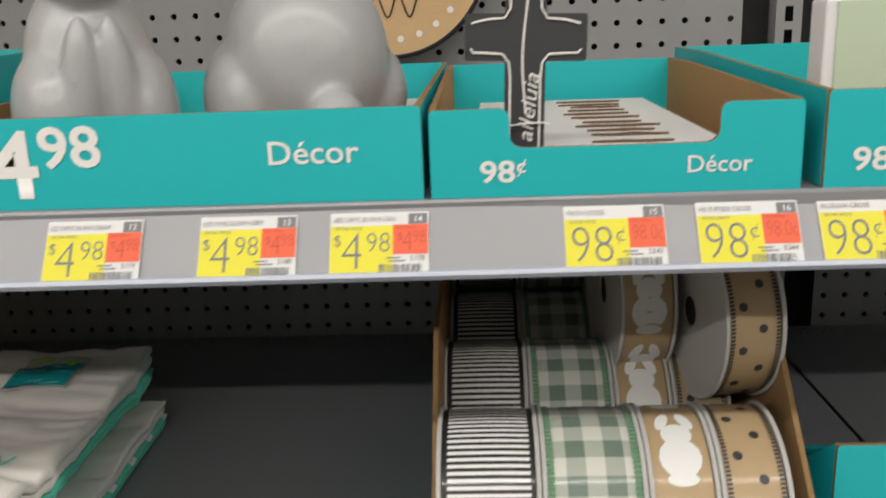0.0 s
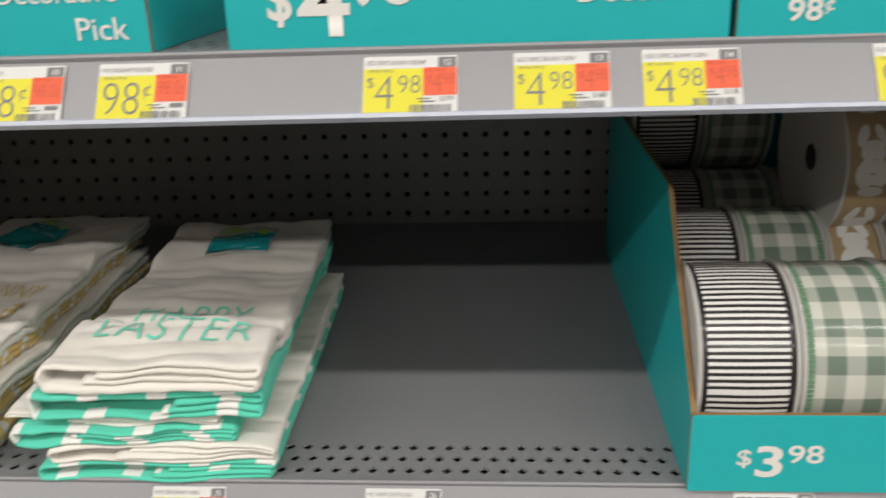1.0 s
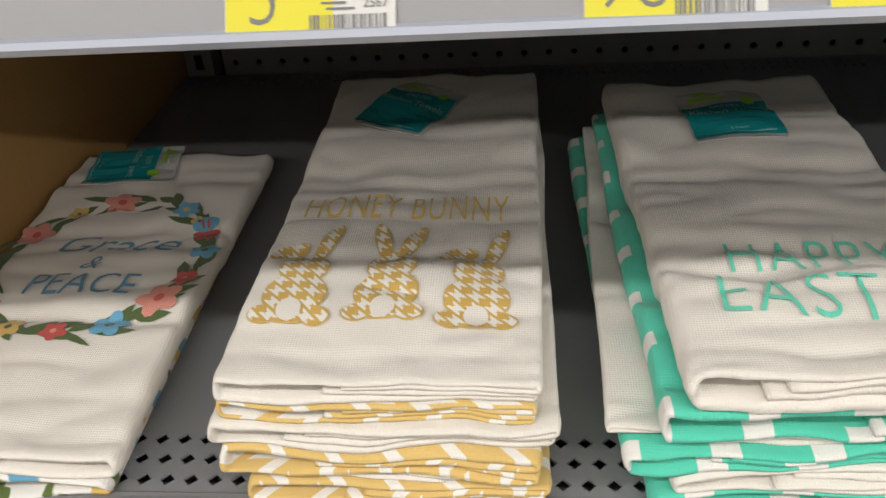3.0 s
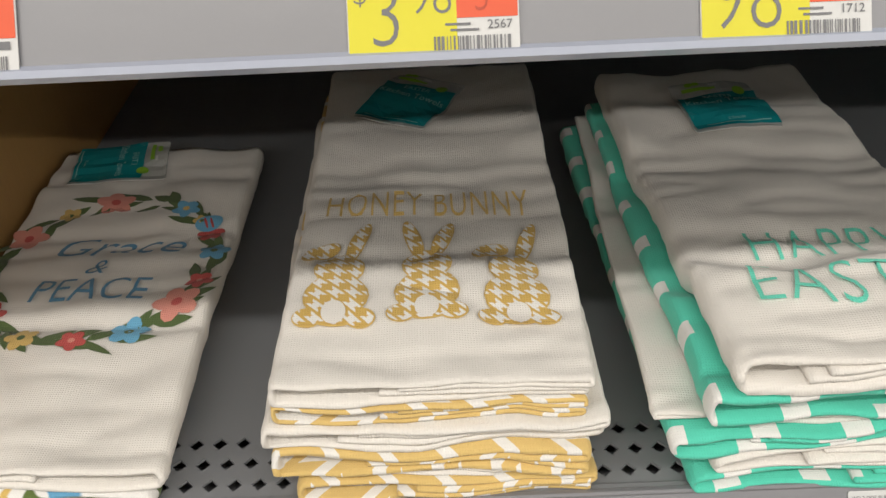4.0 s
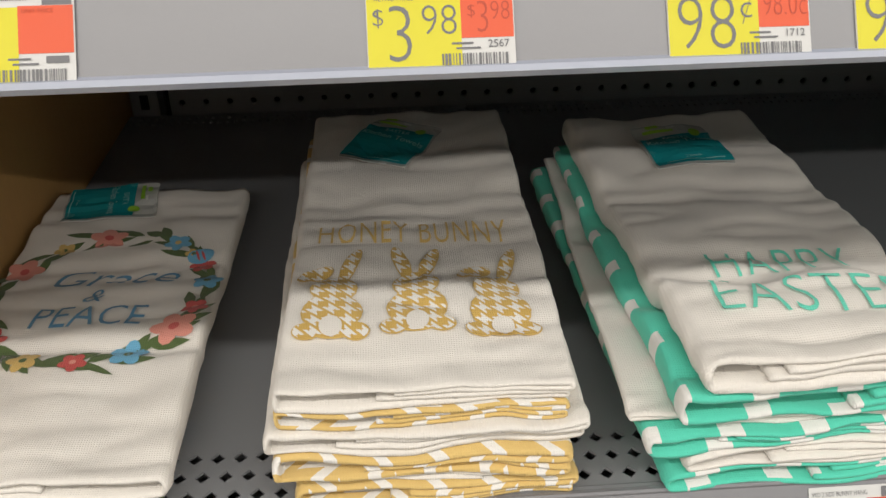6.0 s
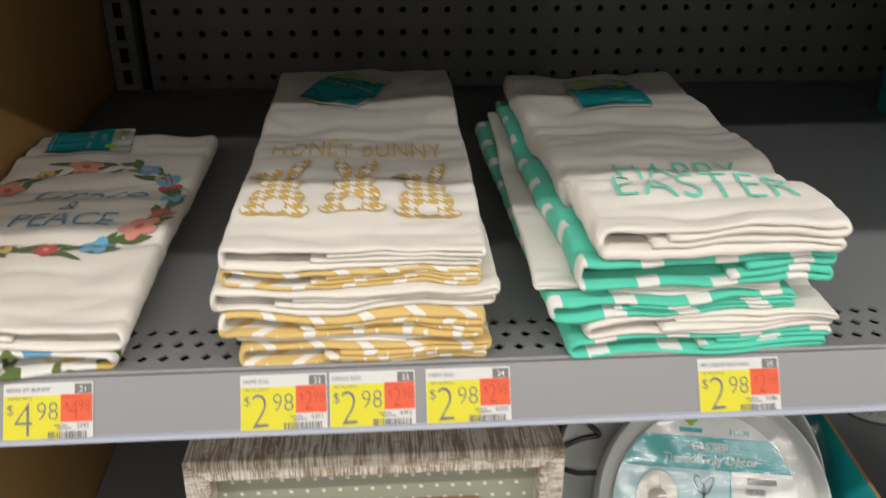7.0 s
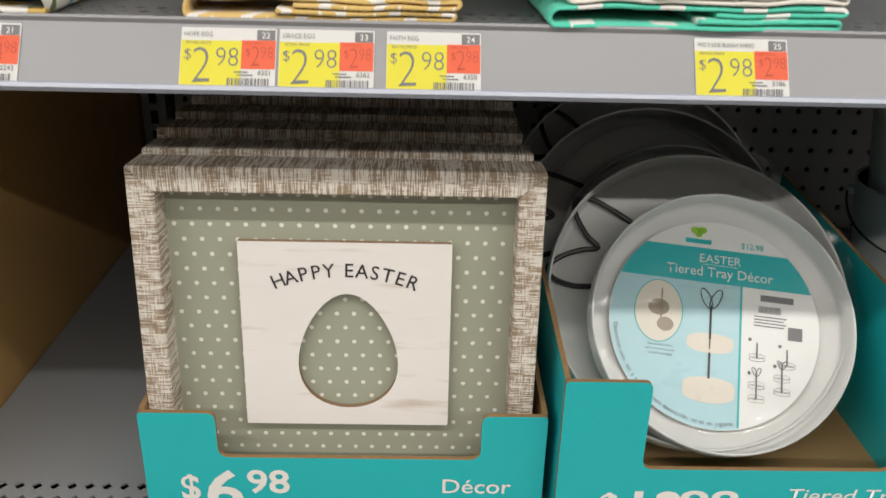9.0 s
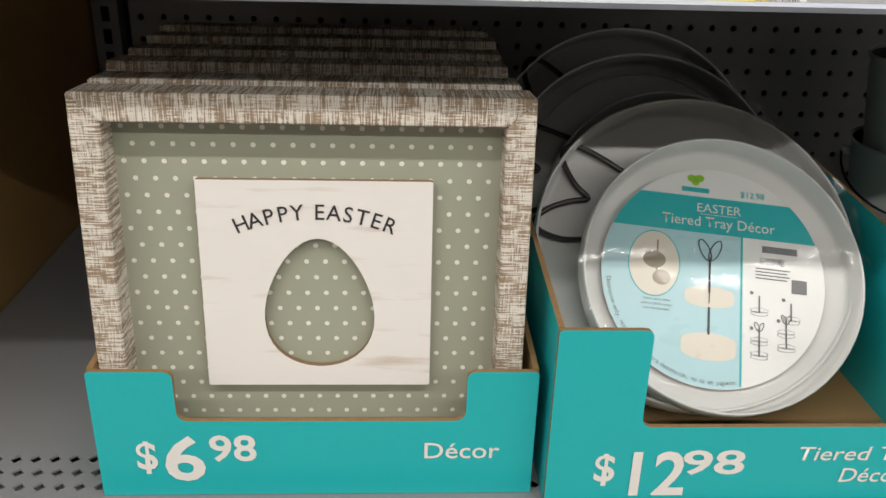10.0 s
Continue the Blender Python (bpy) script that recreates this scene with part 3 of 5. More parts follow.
def fold_path(w, h, layers, flap, flip):
    """The towel's middle line seen from the front: outer wrap, loops at the sides, and the inner flaps' ends."""
    g = h / layers
    zs = [g * (i + 0.5) for i in range(layers)]
    pts = []

    def run(x0, x1, z, n=24):
        for i in range(n + 1):
            pts.append((x0 + (x1 - x0) * i / n, z))

    def loop(x, z0, z1, side, bulge, n=8):
        for i in range(1, n):
            a = math.pi * i / n
            pts.append((x + side * bulge * math.sin(a), (z0 + z1) / 2 + (z0 - z1) / 2 * math.cos(a)))

    e = g * 0.5
    top = layers - 1
    if layers >= 4:
        run(w * flap, w - 2 * e, zs[1])
        loop(w - 2 * e, zs[1], zs[0], 1, e)
        run(w - 2 * e, 2.4 * e, zs[0])
        loop(2.4 * e, zs[0], zs[top], -1, 1.6 * e)
        run(2.4 * e, w - 1.2 * e, zs[top])
        loop(w - 1.2 * e, zs[top], zs[top - 1], 1, e)
        run(w - 1.2 * e, w * (flap + 0.06), zs[top - 1])
    else:
        run(w * flap, w - e, zs[0])
        loop(w - e, zs[0], zs[1], 1, e)
        run(w - e, e, zs[1])
        loop(e, zs[1], zs[2], -1, e)
        run(e, w - 0.3 * e, zs[2])
    if flip:
        pts = [(w - a, b) for a, b in pts]
    return pts, g


def towel(name, parent, pile, x0, w, y0, y1, z0, h, layers, flap, flip, turn, material, label, seed):
    """One folded towel; returns the function that puts a point (across, along, height over its top) on its upper side."""
    path, g = fold_path(w, h, layers, flap, flip)
    th = g * 0.46
    n = len(path)
    nor = []
    for i in range(n):
        a, b = path[max(0, i - 1)], path[min(n - 1, i + 1)]
        d = Vector((b[0] - a[0], b[1] - a[1]))
        d = d.normalized() if d.length > 1e-9 else Vector((1, 0))
        nor.append((-d.y, d.x))
    arc = [0.0]
    for i in range(1, n):
        arc.append(arc[-1] + math.hypot(path[i][0] - path[i - 1][0], path[i][1] - path[i - 1][1]))
    rot = math.radians(turn)
    cx, cy = x0 + w / 2, y0

    def put(u, y, z):
        dx, dy = x0 + u - cx, y - cy
        hem = 0.0009 * math.exp(-((y - y0 - 0.019) / 0.0034) ** 2) if z > h * 0.6 else 0.0
        return pile.lie((cx + dx * math.cos(rot) - dy * math.sin(rot), cy + dx * math.sin(rot) + dy * math.cos(rot), z0 + z - hem))

    rng = random.Random(seed)
    ph = rng.random() * 50
    steps = 84
    bm = bmesh.new()
    uvl = bm.loops.layers.uv.new("UVMap")
    rows, uvs = [], {}
    for k in range(steps + 1):
        t = k / steps
        t = t + 0.35 * t * (t - 1)
        row = []
        for side in (1, -1):
            for i in range(n):
                end = 0.0035 * noise.noise((arc[i] * 9 + ph, 0.5, seed)) * (1 - t) + 0.003 * noise.noise((arc[i] * 9 + ph, 9.5, seed)) * t
                y = y0 + end + (y1 - y0) * t
                soft = 0.55 if k in (0, steps) else (0.92 if k in (1, steps - 1) else 1.0)
                hem = 1.16 if k in (2, 3) else 1.0
                p = path[i]
                q = put(p[0] + nor[i][0] * th * soft * side * hem, y, p[1] + nor[i][1] * th * soft * side * (hem if p[1] < h - g else 1.0))
                v = bm.verts.new(q)
                uvs[v] = (arc[i], y)
                row.append(v)
        rows.append(row)

    def quad(*vs):
        f = bm.faces.new(vs)
        for lp in f.loops:
            lp[uvl].uv = uvs[lp.vert]

    for k in range(steps):
        a, b = rows[k], rows[k + 1]
        for i in range(n - 1):
            quad(a[i], a[i + 1], b[i + 1], b[i])
            quad(a[n + i + 1], a[n + i], b[n + i], b[n + i + 1])
        quad(a[0], b[0], b[n], a[n])
        quad(a[n - 1], a[2 * n - 1], b[2 * n - 1], b[n - 1])
    for row in (rows[0], rows[-1]):
        for i in range(n - 1):
            quad(row[i], row[n + i], row[n + i + 1], row[i + 1])
    bmesh.ops.recalc_face_normals(bm, faces=bm.faces)
    part(name, bm, material, parent, label, smooth=True)
    return lambda u, y, lift=0.0: put(u, y, h - g * 0.5 + th + lift)


def on_cloth(bm, place, lift=0.0017, size=0.006):
    """Lays a flat print (x across the towel, y along the shelf depth) on the cloth."""
    bmesh.ops.triangulate(bm, faces=bm.faces)
    for _ in range(3):
        long = [e for e in bm.edges if e.calc_length() > size]
        if not long:
            break
        bmesh.ops.subdivide_edges(bm, edges=long, cuts=1)
        bmesh.ops.triangulate(bm, faces=bm.faces)
    uvl = bm.loops.layers.uv.verify()
    for f in bm.faces:
        for lp in f.loops:
            lp[uvl].uv = (lp.vert.co.x, lp.vert.co.y)
    for v in bm.verts:
        v.co = place(v.co.x, v.co.y, lift + v.co.z)
    bmesh.ops.recalc_face_normals(bm, faces=bm.faces)
    return bm


def flat(points, z=0.0):
    bm = bmesh.new()
    bm.faces.new([bm.verts.new((x, y, z)) for x, y in points])
    return bm


def blob(cx, cy, rx, ry, turn=0.0, n=18, wob=0.0, seed=0):
    c, s = math.cos(math.radians(turn)), math.sin(math.radians(turn))
    out = []
    for k in range(n):
        a = 2 * math.pi * k / n
        r = 1 + wob * math.sin(3 * a + seed)
        x, y = rx * r * math.cos(a), ry * r * math.sin(a)
        out.append((cx + x * c - y * s, cy + x * s + y * c))
    return out


def leaf_shape(cx, cy, length, width, turn):
    c, s = math.cos(math.radians(turn)), math.sin(math.radians(turn))
    prof = [(0, 0), (0.25, 0.42), (0.55, 0.5), (0.8, 0.3), (1, 0), (0.8, -0.3), (0.55, -0.5), (0.25, -0.42)]
    return [(cx + a * length * c - b * width * s, cy + a * length * s + b * width * c) for a, b in prof]


def hang_tag(parent, place, cx, cy, turn):
    """The card label on its barb: teal card with a pale head, a round dot and lettering, lying on the top towel."""
    c, s = math.cos(math.radians(turn)), math.sin(math.radians(turn))
    R = Matrix(((c, -s, 0, cx), (s, c, 0, cy), (0, 0, 1, 0), (0, 0, 0, 1)))
    W, H = 0.058, 0.070

    def lay(u, y, lift):
        a = place(u, y, 0.0)
        return Vector((a.x, a.y, a.z + 0.0020 + lift))

    card = slab(rounded([(-W / 2, -H / 2), (W / 2, -H / 2), (W / 2, H / 2), (-W / 2, H / 2)], [0.003] * 4, 3), 0.0006)
    ob = part("hang_tag", on_cloth(moved(card, R), lay, 0.0012, 0.008), TAGGREY, parent, "glossy teal card tag with pale head")
    part("teal_panel", on_cloth(moved(rect(-W / 2 + 0.0004, -H / 2 + 0.002, W / 2 - 0.0004, H / 2 - 0.017), R), lay, 0.0026, 0.008), TAGTEAL, ob)
    part("dot", on_cloth(moved(flat(blob(W / 2 - 0.012, H / 2 - 0.017, 0.0045, 0.0045)), R), lay, 0.0034), TAGGREEN, ob)
    part("emblem", on_cloth(moved(joined([flat(blob(-0.016, H / 2 - 0.006, 0.003, 0.002)), flat(blob(-0.011, H / 2 - 0.0055, 0.003, 0.002)), rect(-0.022, H / 2 - 0.0125, 0.002, H / 2 - 0.0095)]), R), lay, 0.0032), TAGGREEN, ob)
    tx = [moved(text_bm("EASTER", 0.0045, thin=0.0), Matrix.Translation((0, H / 2 - 0.026, 0))), moved(text_bm("Kitchen Towels", 0.0058, thin=0.004), Matrix.Translation((0, H / 2 - 0.036, 0))), moved(text_bm("2 Towels", 0.0022), Matrix.Translation((0, -H / 2 + 0.0085, 0))), rect(-0.022, -H / 2 + 0.0045, 0.022, -H / 2 + 0.0053)]
    part("lettering", on_cloth(moved(joined(tx), R), lay, 0.0034, 0.008), TAGINK, ob)
    part("barb", on_cloth(moved(rect(-0.002, H / 2 - 0.0085, 0.004, H / 2 - 0.0065), R), lay, 0.0036), TAG_WHITE, ob)


def towel_set(label):
    return thing("kitchen_towel_set", label, "kitchen towels", None, "folded kitchen towel sets")


# gold bunny pile
pile_a = Pile(MID, 0.945, 3.0, 0.0, 0.955, -0.002, 0.975, 0.17)
low = towel_set("folded gold houndstooth and white kitchen towels at the pile's foot")
towel("patterned_towel", low, pile_a, 0.172, 0.153, -0.027, 0.318, 0.0004, 0.0150, 4, 0.34, False, 0.2, GOLD, "gold houndstooth cotton towel", 11)
towel("white_towel", low, pile_a, 0.171, 0.146, -0.022, 0.322, 0.0156, 0.0066, 3, 0.30, True, 0.0, COTTON, "plain white cotton towel", 12)
middle = towel_set("folded white and gold houndstooth kitchen towels between two others")
towel("patterned_towel", middle, pile_a, 0.1635, 0.159, -0.027, 0.326, 0.0226, 0.0170, 4, 0.30, False, -0.8, GOLD, "gold houndstooth cotton towel", 13)
towel("white_towel", middle, pile_a, 0.1600, 0.171, -0.023, 0.322, 0.0400, 0.0140, 4, 0.22, False, 0.7, COTTON, "plain white cotton towel", 14)
upper = towel_set("white kitchen towels printed HONEY BUNNY over three gold bunnies")
towel("patterned_towel", upper, pile_a, 0.166, 0.154, -0.021, 0.332, 0.0544, 0.0115, 4, 0.34, False, 0.4, GOLD, "gold houndstooth cotton towel", 15)
spot = towel("white_towel", upper, pile_a, 0.1670, 0.1555, -0.019, 0.343, 0.0662, 0.0155, 4, 0.34, False, -0.4, COTTON, "plain white cotton towel", 16)
hang_tag(upper, spot, 0.0640, 0.279, -27)


def bunny_print(cx, cy, left_ear, right_ear, grow=0.0):
    """A sitting bunny seen from behind: feet, body, head, ears; grow widens every outline."""
    g, k = grow, 1.0
    bits = [(cx, cy + 0.018 * k, 0.0170 * k, 0.0135 * k, 0), (cx, cy + 0.037 * k, 0.0135 * k, 0.0120 * k, 0), (cx - 0.0135 * k, cy + 0.0055 * k, 0.0075 * k, 0.0045 * k, 0), (cx + 0.0135 * k, cy + 0.0055 * k, 0.0075 * k, 0.0045 * k, 0), (cx, cy + 0.006 * k, 0.012 * k, 0.0045 * k, 0)]
    for sx, bent in ((-1, left_ear), (1, right_ear)):
        if bent:
            bits.append((cx + sx * 0.0115 * k, cy + 0.0515 * k, 0.0100 * k, 0.0044 * k, sx * -16))
            bits.append((cx + sx * 0.0185 * k, cy + 0.0475 * k, 0.0040 * k, 0.0033 * k, sx * -50))
        else:
            bits.append((cx + sx * 0.0085 * k, cy + 0.0570 * k, 0.0042 * k, 0.0145 * k, sx * -20))
    return joined([flat([(px, cy + 1.32 * (py - cy)) for px, py in blob(x, y, a + g, b + g, t)], 0.00008 * i) for i, (x, y, a, b, t) in enumerate(bits)])


for bx, by, bent in ((0.0285, 0.0185, True), (0.0765, 0.0215, False), (0.1240, 0.0180, True)):
    pr = part("bunny_print", on_cloth(bunny_print(bx, by, bent, False, 0.0005), spot, 0.0011), INK_GOLD, upper, "gold houndstooth bunny print")
    part("houndstooth_fill", on_cloth(bunny_print(bx, by, bent, False, -0.0002), spot, 0.0016), PRINT_GOLD, pr)
    part("tail_print", on_cloth(flat(blob(bx, by + 0.0100, 0.0064, 0.0078)), spot, 0.0023), COTTON, pr)
part("lettering", on_cloth(moved(text_bm("HONEY BUNNY", 0.0265, thin=-0.006, spacing=1.08, width=0.123), Matrix.Translation((0.0755, 0.1245, 0)) @ pose(0, 0, 0, 0, 0, 1.2)), spot), INK_GOLD, upper, "thin gold printed capitals")

# mint pile
pile_b = Pile(MID, 0.925, 8.0, 0.0095, 0.960, -0.004, 0.985, 0.38)
low = towel_set("folded white and mint spotted kitchen towels at the pile's foot")
towel("patterned_towel", low, pile_b, 0.372, 0.166, -0.029, 0.305, 0.0004, 0.0150, 4, 0.50, False, 1.4, GREEN, "mint green cotton towel with white spots", 21)
towel("white_towel", low, pile_b, 0.380, 0.159, -0.028, 0.305, 0.0158, 0.0140, 4, 0.30, False, 1.4, COTTON, "plain white cotton towel", 22)
middle = towel_set("folded mint spotted and white kitchen towels set askew in the pile")
towel("patterned_towel", middle, pile_b, 0.358, 0.155, -0.026, 0.310, 0.0302, 0.0135, 4, 0.26, False, 2.2, GREEN, "mint green cotton towel with white spots", 23)
towel("white_towel", middle, pile_b, 0.3510, 0.150, -0.020, 0.305, 0.0440, 0.0075, 3, 0.30, False, -1.2, COTTON, "plain white cotton towel", 24)
upper = towel_set("white kitchen towels printed HAPPY EASTER in mint letters")
towel("patterned_towel", upper, pile_b, 0.3730, 0.160, -0.026, 0.302, 0.0520, 0.0125, 4, 0.58, False, 1.8, GREEN, "mint green cotton towel with white spots", 25)
spot = towel("white_towel", upper, pile_b, 0.3830, 0.152, -0.028, 0.309, 0.0650, 0.0205, 4, 0.22, False, 2.0, COTTON, "plain white cotton towel", 26)
hang_tag(upper, spot, 0.077, 0.243, 1)
part("lettering", on_cloth(moved(text_bm("HAPPY", 0.029, thin=-0.014, spacing=1.12, width=0.086), Matrix.Translation((0.080, 0.057, 0)) @ pose(0, 0, 0, 0, 0, -2)), spot), INK_MINT, upper, "thin mint printed capitals")
part("lettering", on_cloth(moved(text_bm("EASTER", 0.033, thin=-0.014, spacing=1.08, width=0.114), Matrix.Translation((0.079, 0.010, 0)) @ pose(0, 0, 0, 0, 0, -4)), spot), INK_MINT, upper, "thin mint printed capitals")

# wreath pile
pile_c = Pile(MID, 0.92, 14.0)
low = towel_set("folded floral kitchen towels under another set")
towel("patterned_towel", low, pile_c, -0.046, 0.146, -0.028, 0.300, 0.0004, 0.0165, 4, 0.45, True, 0.4, FLORAL, "white cotton towel with floral print", 31)
upper = towel_set("white kitchen towels printed Grace and PEACE inside a flower wreath")
spot = towel("white_towel", upper, pile_c, -0.0465, 0.153, -0.026, 0.312, 0.0172, 0.0170, 4, 0.42, True, -0.6, COTTON, "plain white cotton towel", 32)
hang_tag(upper, spot, 0.0500, 0.284, -83)
for bm in (moved(text_bm("Grace", 0.0250, thin=-0.005, shear=0.35, width=0.084), Matrix.Translation((0.078, 0.160, 0))), moved(text_bm("&", 0.0155, thin=-0.008, shear=0.3), Matrix.Translation((0.072, 0.137, 0))), moved(text_bm("PEACE", 0.024, thin=-0.006, shear=0.12, width=0.071), Matrix.Translation((0.0745, 0.109, 0)))):
    part("lettering", on_cloth(bm, spot), INK_BLUE, upper, "blue printed script and capitals")
rng = random.Random(5)
WCX, WCY, WRX, WRY = 0.0745, 0.149, 0.071, 0.079
greens = []
for k in range(64):
    a = 2 * math.pi * k / 64
    x, y = WCX + (WRX + rng.uniform(-4, 4) * 1e-3) * math.cos(a), WCY + (WRY + rng.uniform(-4, 4) * 1e-3) * math.sin(a)
    if 0.002 < x < 0.151:
        greens.append(flat(leaf_shape(x, y, rng.uniform(0.018, 0.028), rng.uniform(0.0055, 0.0080), math.degrees(a) + 90 + rng.uniform(-38, 38)), 0.0001 * (k % 3)))


def flower(a, store, r, heart):
    x, y = WCX + WRX * math.cos(math.radians(a)), WCY + WRY * math.sin(math.radians(a))
    petals = []
    for j in range(5):
        b = a + 72 * j
        petals.append(flat(blob(x + r * 0.55 * math.cos(math.radians(b)), y + r * 0.55 * math.sin(math.radians(b)), r * 0.62, r * 0.45, b, 10), 0.0004 + 0.00003 * j))
    bloom = part("flower_print", on_cloth(joined(petals), spot, 0.0012), store, upper)
    part("flower_heart", on_cloth(flat(blob(x, y, r * 0.28, r * 0.28, 0, 8), 0.0007), spot, 0.0012), heart, bloom)


for a, store, r, heart in ((28, ROSE, 0.0068, PINK), (55, SKY, 0.0070, STRAW), (100, PINK, 0.0095, ROSE), (125, STRAW, 0.0055, LEAF), (150, PINK, 0.0095, ROSE), (-35, PINK, 0.0105, ROSE), (-60, SKY, 0.0085, LEAF), (-18, ROSE, 0.0065, PINK), (-110, STRAW, 0.0070, LEAF), (-85, ROSE, 0.0060, PINK), (-140, ROSE, 0.0085, SKY), (8, SKY, 0.0075, LEAF), (40, STRAW, 0.0045, LEAF)):
    flower(a, store, r * 1.25, heart)
ex, ey = WCX + WRX * math.cos(math.radians(33)), WCY + WRY * math.sin(math.radians(38))
egg_print = part("egg_print", on_cloth(flat(blob(ex, ey, 0.0095, 0.0075, 20), 0.0006), spot, 0.0012), SKY, upper)
for d in (-0.002, 0.002):
    part("stripe", on_cloth(flat(blob(ex + d, ey, 0.0009, 0.0055, 20, 8), 0.0009), spot, 0.0012), ROSE, egg_print)
tagged(part("leaf_print", on_cloth(joined(greens), spot, 0.0012), LEAF, upper), "olive green leaf print", kind="stuff")


# ---- framed signs ----
def worn_wood():
    """Brown timber, whitewashed and sanded back in strokes that run across each rail (local x is the rail's length)."""
    m = mat("whitewashed_wood", (0.285, 0.215, 0.15), rough=0.8, vary=0.3, scale=60, bump=0.0, spec=0.25)
    nt = m.node_tree
    b = nt.nodes["Principled BSDF"]
    old = b.inputs["Base Color"].links[0].from_socket
    tc = nt.nodes["Texture Coordinate"]
    oi = nt.nodes.new("ShaderNodeObjectInfo")
    mv = nt.nodes.new("ShaderNodeVectorMath")
    mv.operation = "MULTIPLY_ADD"
    mv.inputs[1].default_value = (1, 1, 1)
    nt.links.new(tc.outputs["Object"], mv.inputs[0])
    cx = nt.nodes.new("ShaderNodeCombineXYZ")
    mul = nt.nodes.new("ShaderNodeMath")
    mul.operation = "MULTIPLY"
    mul.inputs[1].default_value = 7.0
    nt.links.new(oi.outputs["Random"], mul.inputs[0])
    nt.links.new(mul.outputs[0], cx.inputs[0])
    nt.links.new(cx.outputs[0], mv.inputs[2])
    fac = None
    hs = []
    for (sx, sy), sc, det in (((1, 0.045), 1250, 4), ((1, 0.22), 70, 3), ((0.10, 1), 1100, 4)):
        mp = nt.nodes.new("ShaderNodeMapping")
        mp.inputs["Scale"].default_value = (sx, sy, sy)
        nt.links.new(mv.outputs[0], mp.inputs["Vector"])
        ns = nt.nodes.new("ShaderNodeTexNoise")
        ns.inputs["Scale"].default_value, ns.inputs["Detail"].default_value = sc, det
        nt.links.new(mp.outputs[0], ns.inputs["Vector"])
        hs.append(ns.outputs[0])

    def math2(op, a, bb):
        n = nt.nodes.new("ShaderNodeMath")
        n.operation = op
        for i, v in enumerate((a, bb)):
            if isinstance(v, float):
                n.inputs[i].default_value = v
            else:
                nt.links.new(v, n.inputs[i])
        return n.outputs[0]

    s = math2("ADD", math2("MULTIPLY", hs[0], 0.60), math2("ADD", math2("MULTIPLY", hs[1], 0.26), math2("MULTIPLY", hs[2], 0.30)))
    mr = nt.nodes.new("ShaderNodeMapRange")
    mr.inputs[1].default_value, mr.inputs[2].default_value = 0.560, 0.600
    nt.links.new(s, mr.inputs[0])
    mx = nt.nodes.new("ShaderNodeMix")
    mx.data_type = "RGBA"
    nt.links.new(mr.outputs[0], mx.inputs[0])
    nt.links.new(old, mx.inputs[6])
    mx.inputs[7].default_value = (0.66, 0.62, 0.56, 1)
    nt.links.new(mx.outputs[2], b.inputs["Base Color"])
    bp = nt.nodes.new("ShaderNodeBump")
    bp.inputs["Strength"].default_value, bp.inputs["Distance"].default_value = 0.7, 0.0008
    nt.links.new(s, bp.inputs["Height"])
    nt.links.new(bp.outputs[0], b.inputs["Normal"])
    return m


WASH = worn_wood()
SAGE = mat("sage_green_paint", (0.33, 0.345, 0.265), rough=0.6, vary=0.04, scale=20, bump=0.05)
DOTS = mat("cream_dots", (0.74, 0.73, 0.67), rough=0.6, vary=0.04, bump=0.0)
PLANK = mat("white_printed_wood", (0.77, 0.74, 0.715), rough=0.5, vary=0.05, scale=30, bump=0.05, stretch=(0.12, 1, 1))
nt_p = PLANK.node_tree
ns_p, mp_p, mr_p, mx_p = nt_p.nodes.new("ShaderNodeTexNoise"), nt_p.nodes.new("ShaderNodeMapping"), nt_p.nodes.new("ShaderNodeMapRange"), nt_p.nodes.new("ShaderNodeMix")
mp_p.inputs["Scale"].default_value = (0.13, 1, 1)
ns_p.inputs["Scale"].default_value, ns_p.inputs["Detail"].default_value = 75, 6
mr_p.inputs[1].default_value, mr_p.inputs[2].default_value, mr_p.inputs[4].default_value = 0.56, 0.74, 0.75
mx_p.data_type = "RGBA"
mx_p.inputs[7].default_value = (0.42, 0.30, 0.19, 1)
nt_p.links.new(nt_p.nodes["Texture Coordinate"].outputs["Object"], mp_p.inputs["Vector"])
nt_p.links.new(mp_p.outputs[0], ns_p.inputs["Vector"])
nt_p.links.new(ns_p.outputs[0], mr_p.inputs[0])
nt_p.links.new(mr_p.outputs[0], mx_p.inputs[0])
bs_p = nt_p.nodes["Principled BSDF"]
nt_p.links.new(bs_p.inputs["Base Color"].links[0].from_socket, mx_p.inputs[6])
nt_p.links.new(mx_p.outputs[2], bs_p.inputs["Base Color"])
MDF = mat("brown_board_edge", (0.24, 0.15, 0.085), rough=0.85, vary=0.15, scale=90, bump=0.1)


def egg(cx, cy, w, h, n=40):
    out = []
    for k in range(n):
        a = 2 * math.pi * k / n
        s = math.sin(a)
        out.append((cx + w / 2 * math.cos(a) * (1 - 0.17 * s), cy + h / 2 * s - 0.03 * h * (1 - s * s)))
    return out


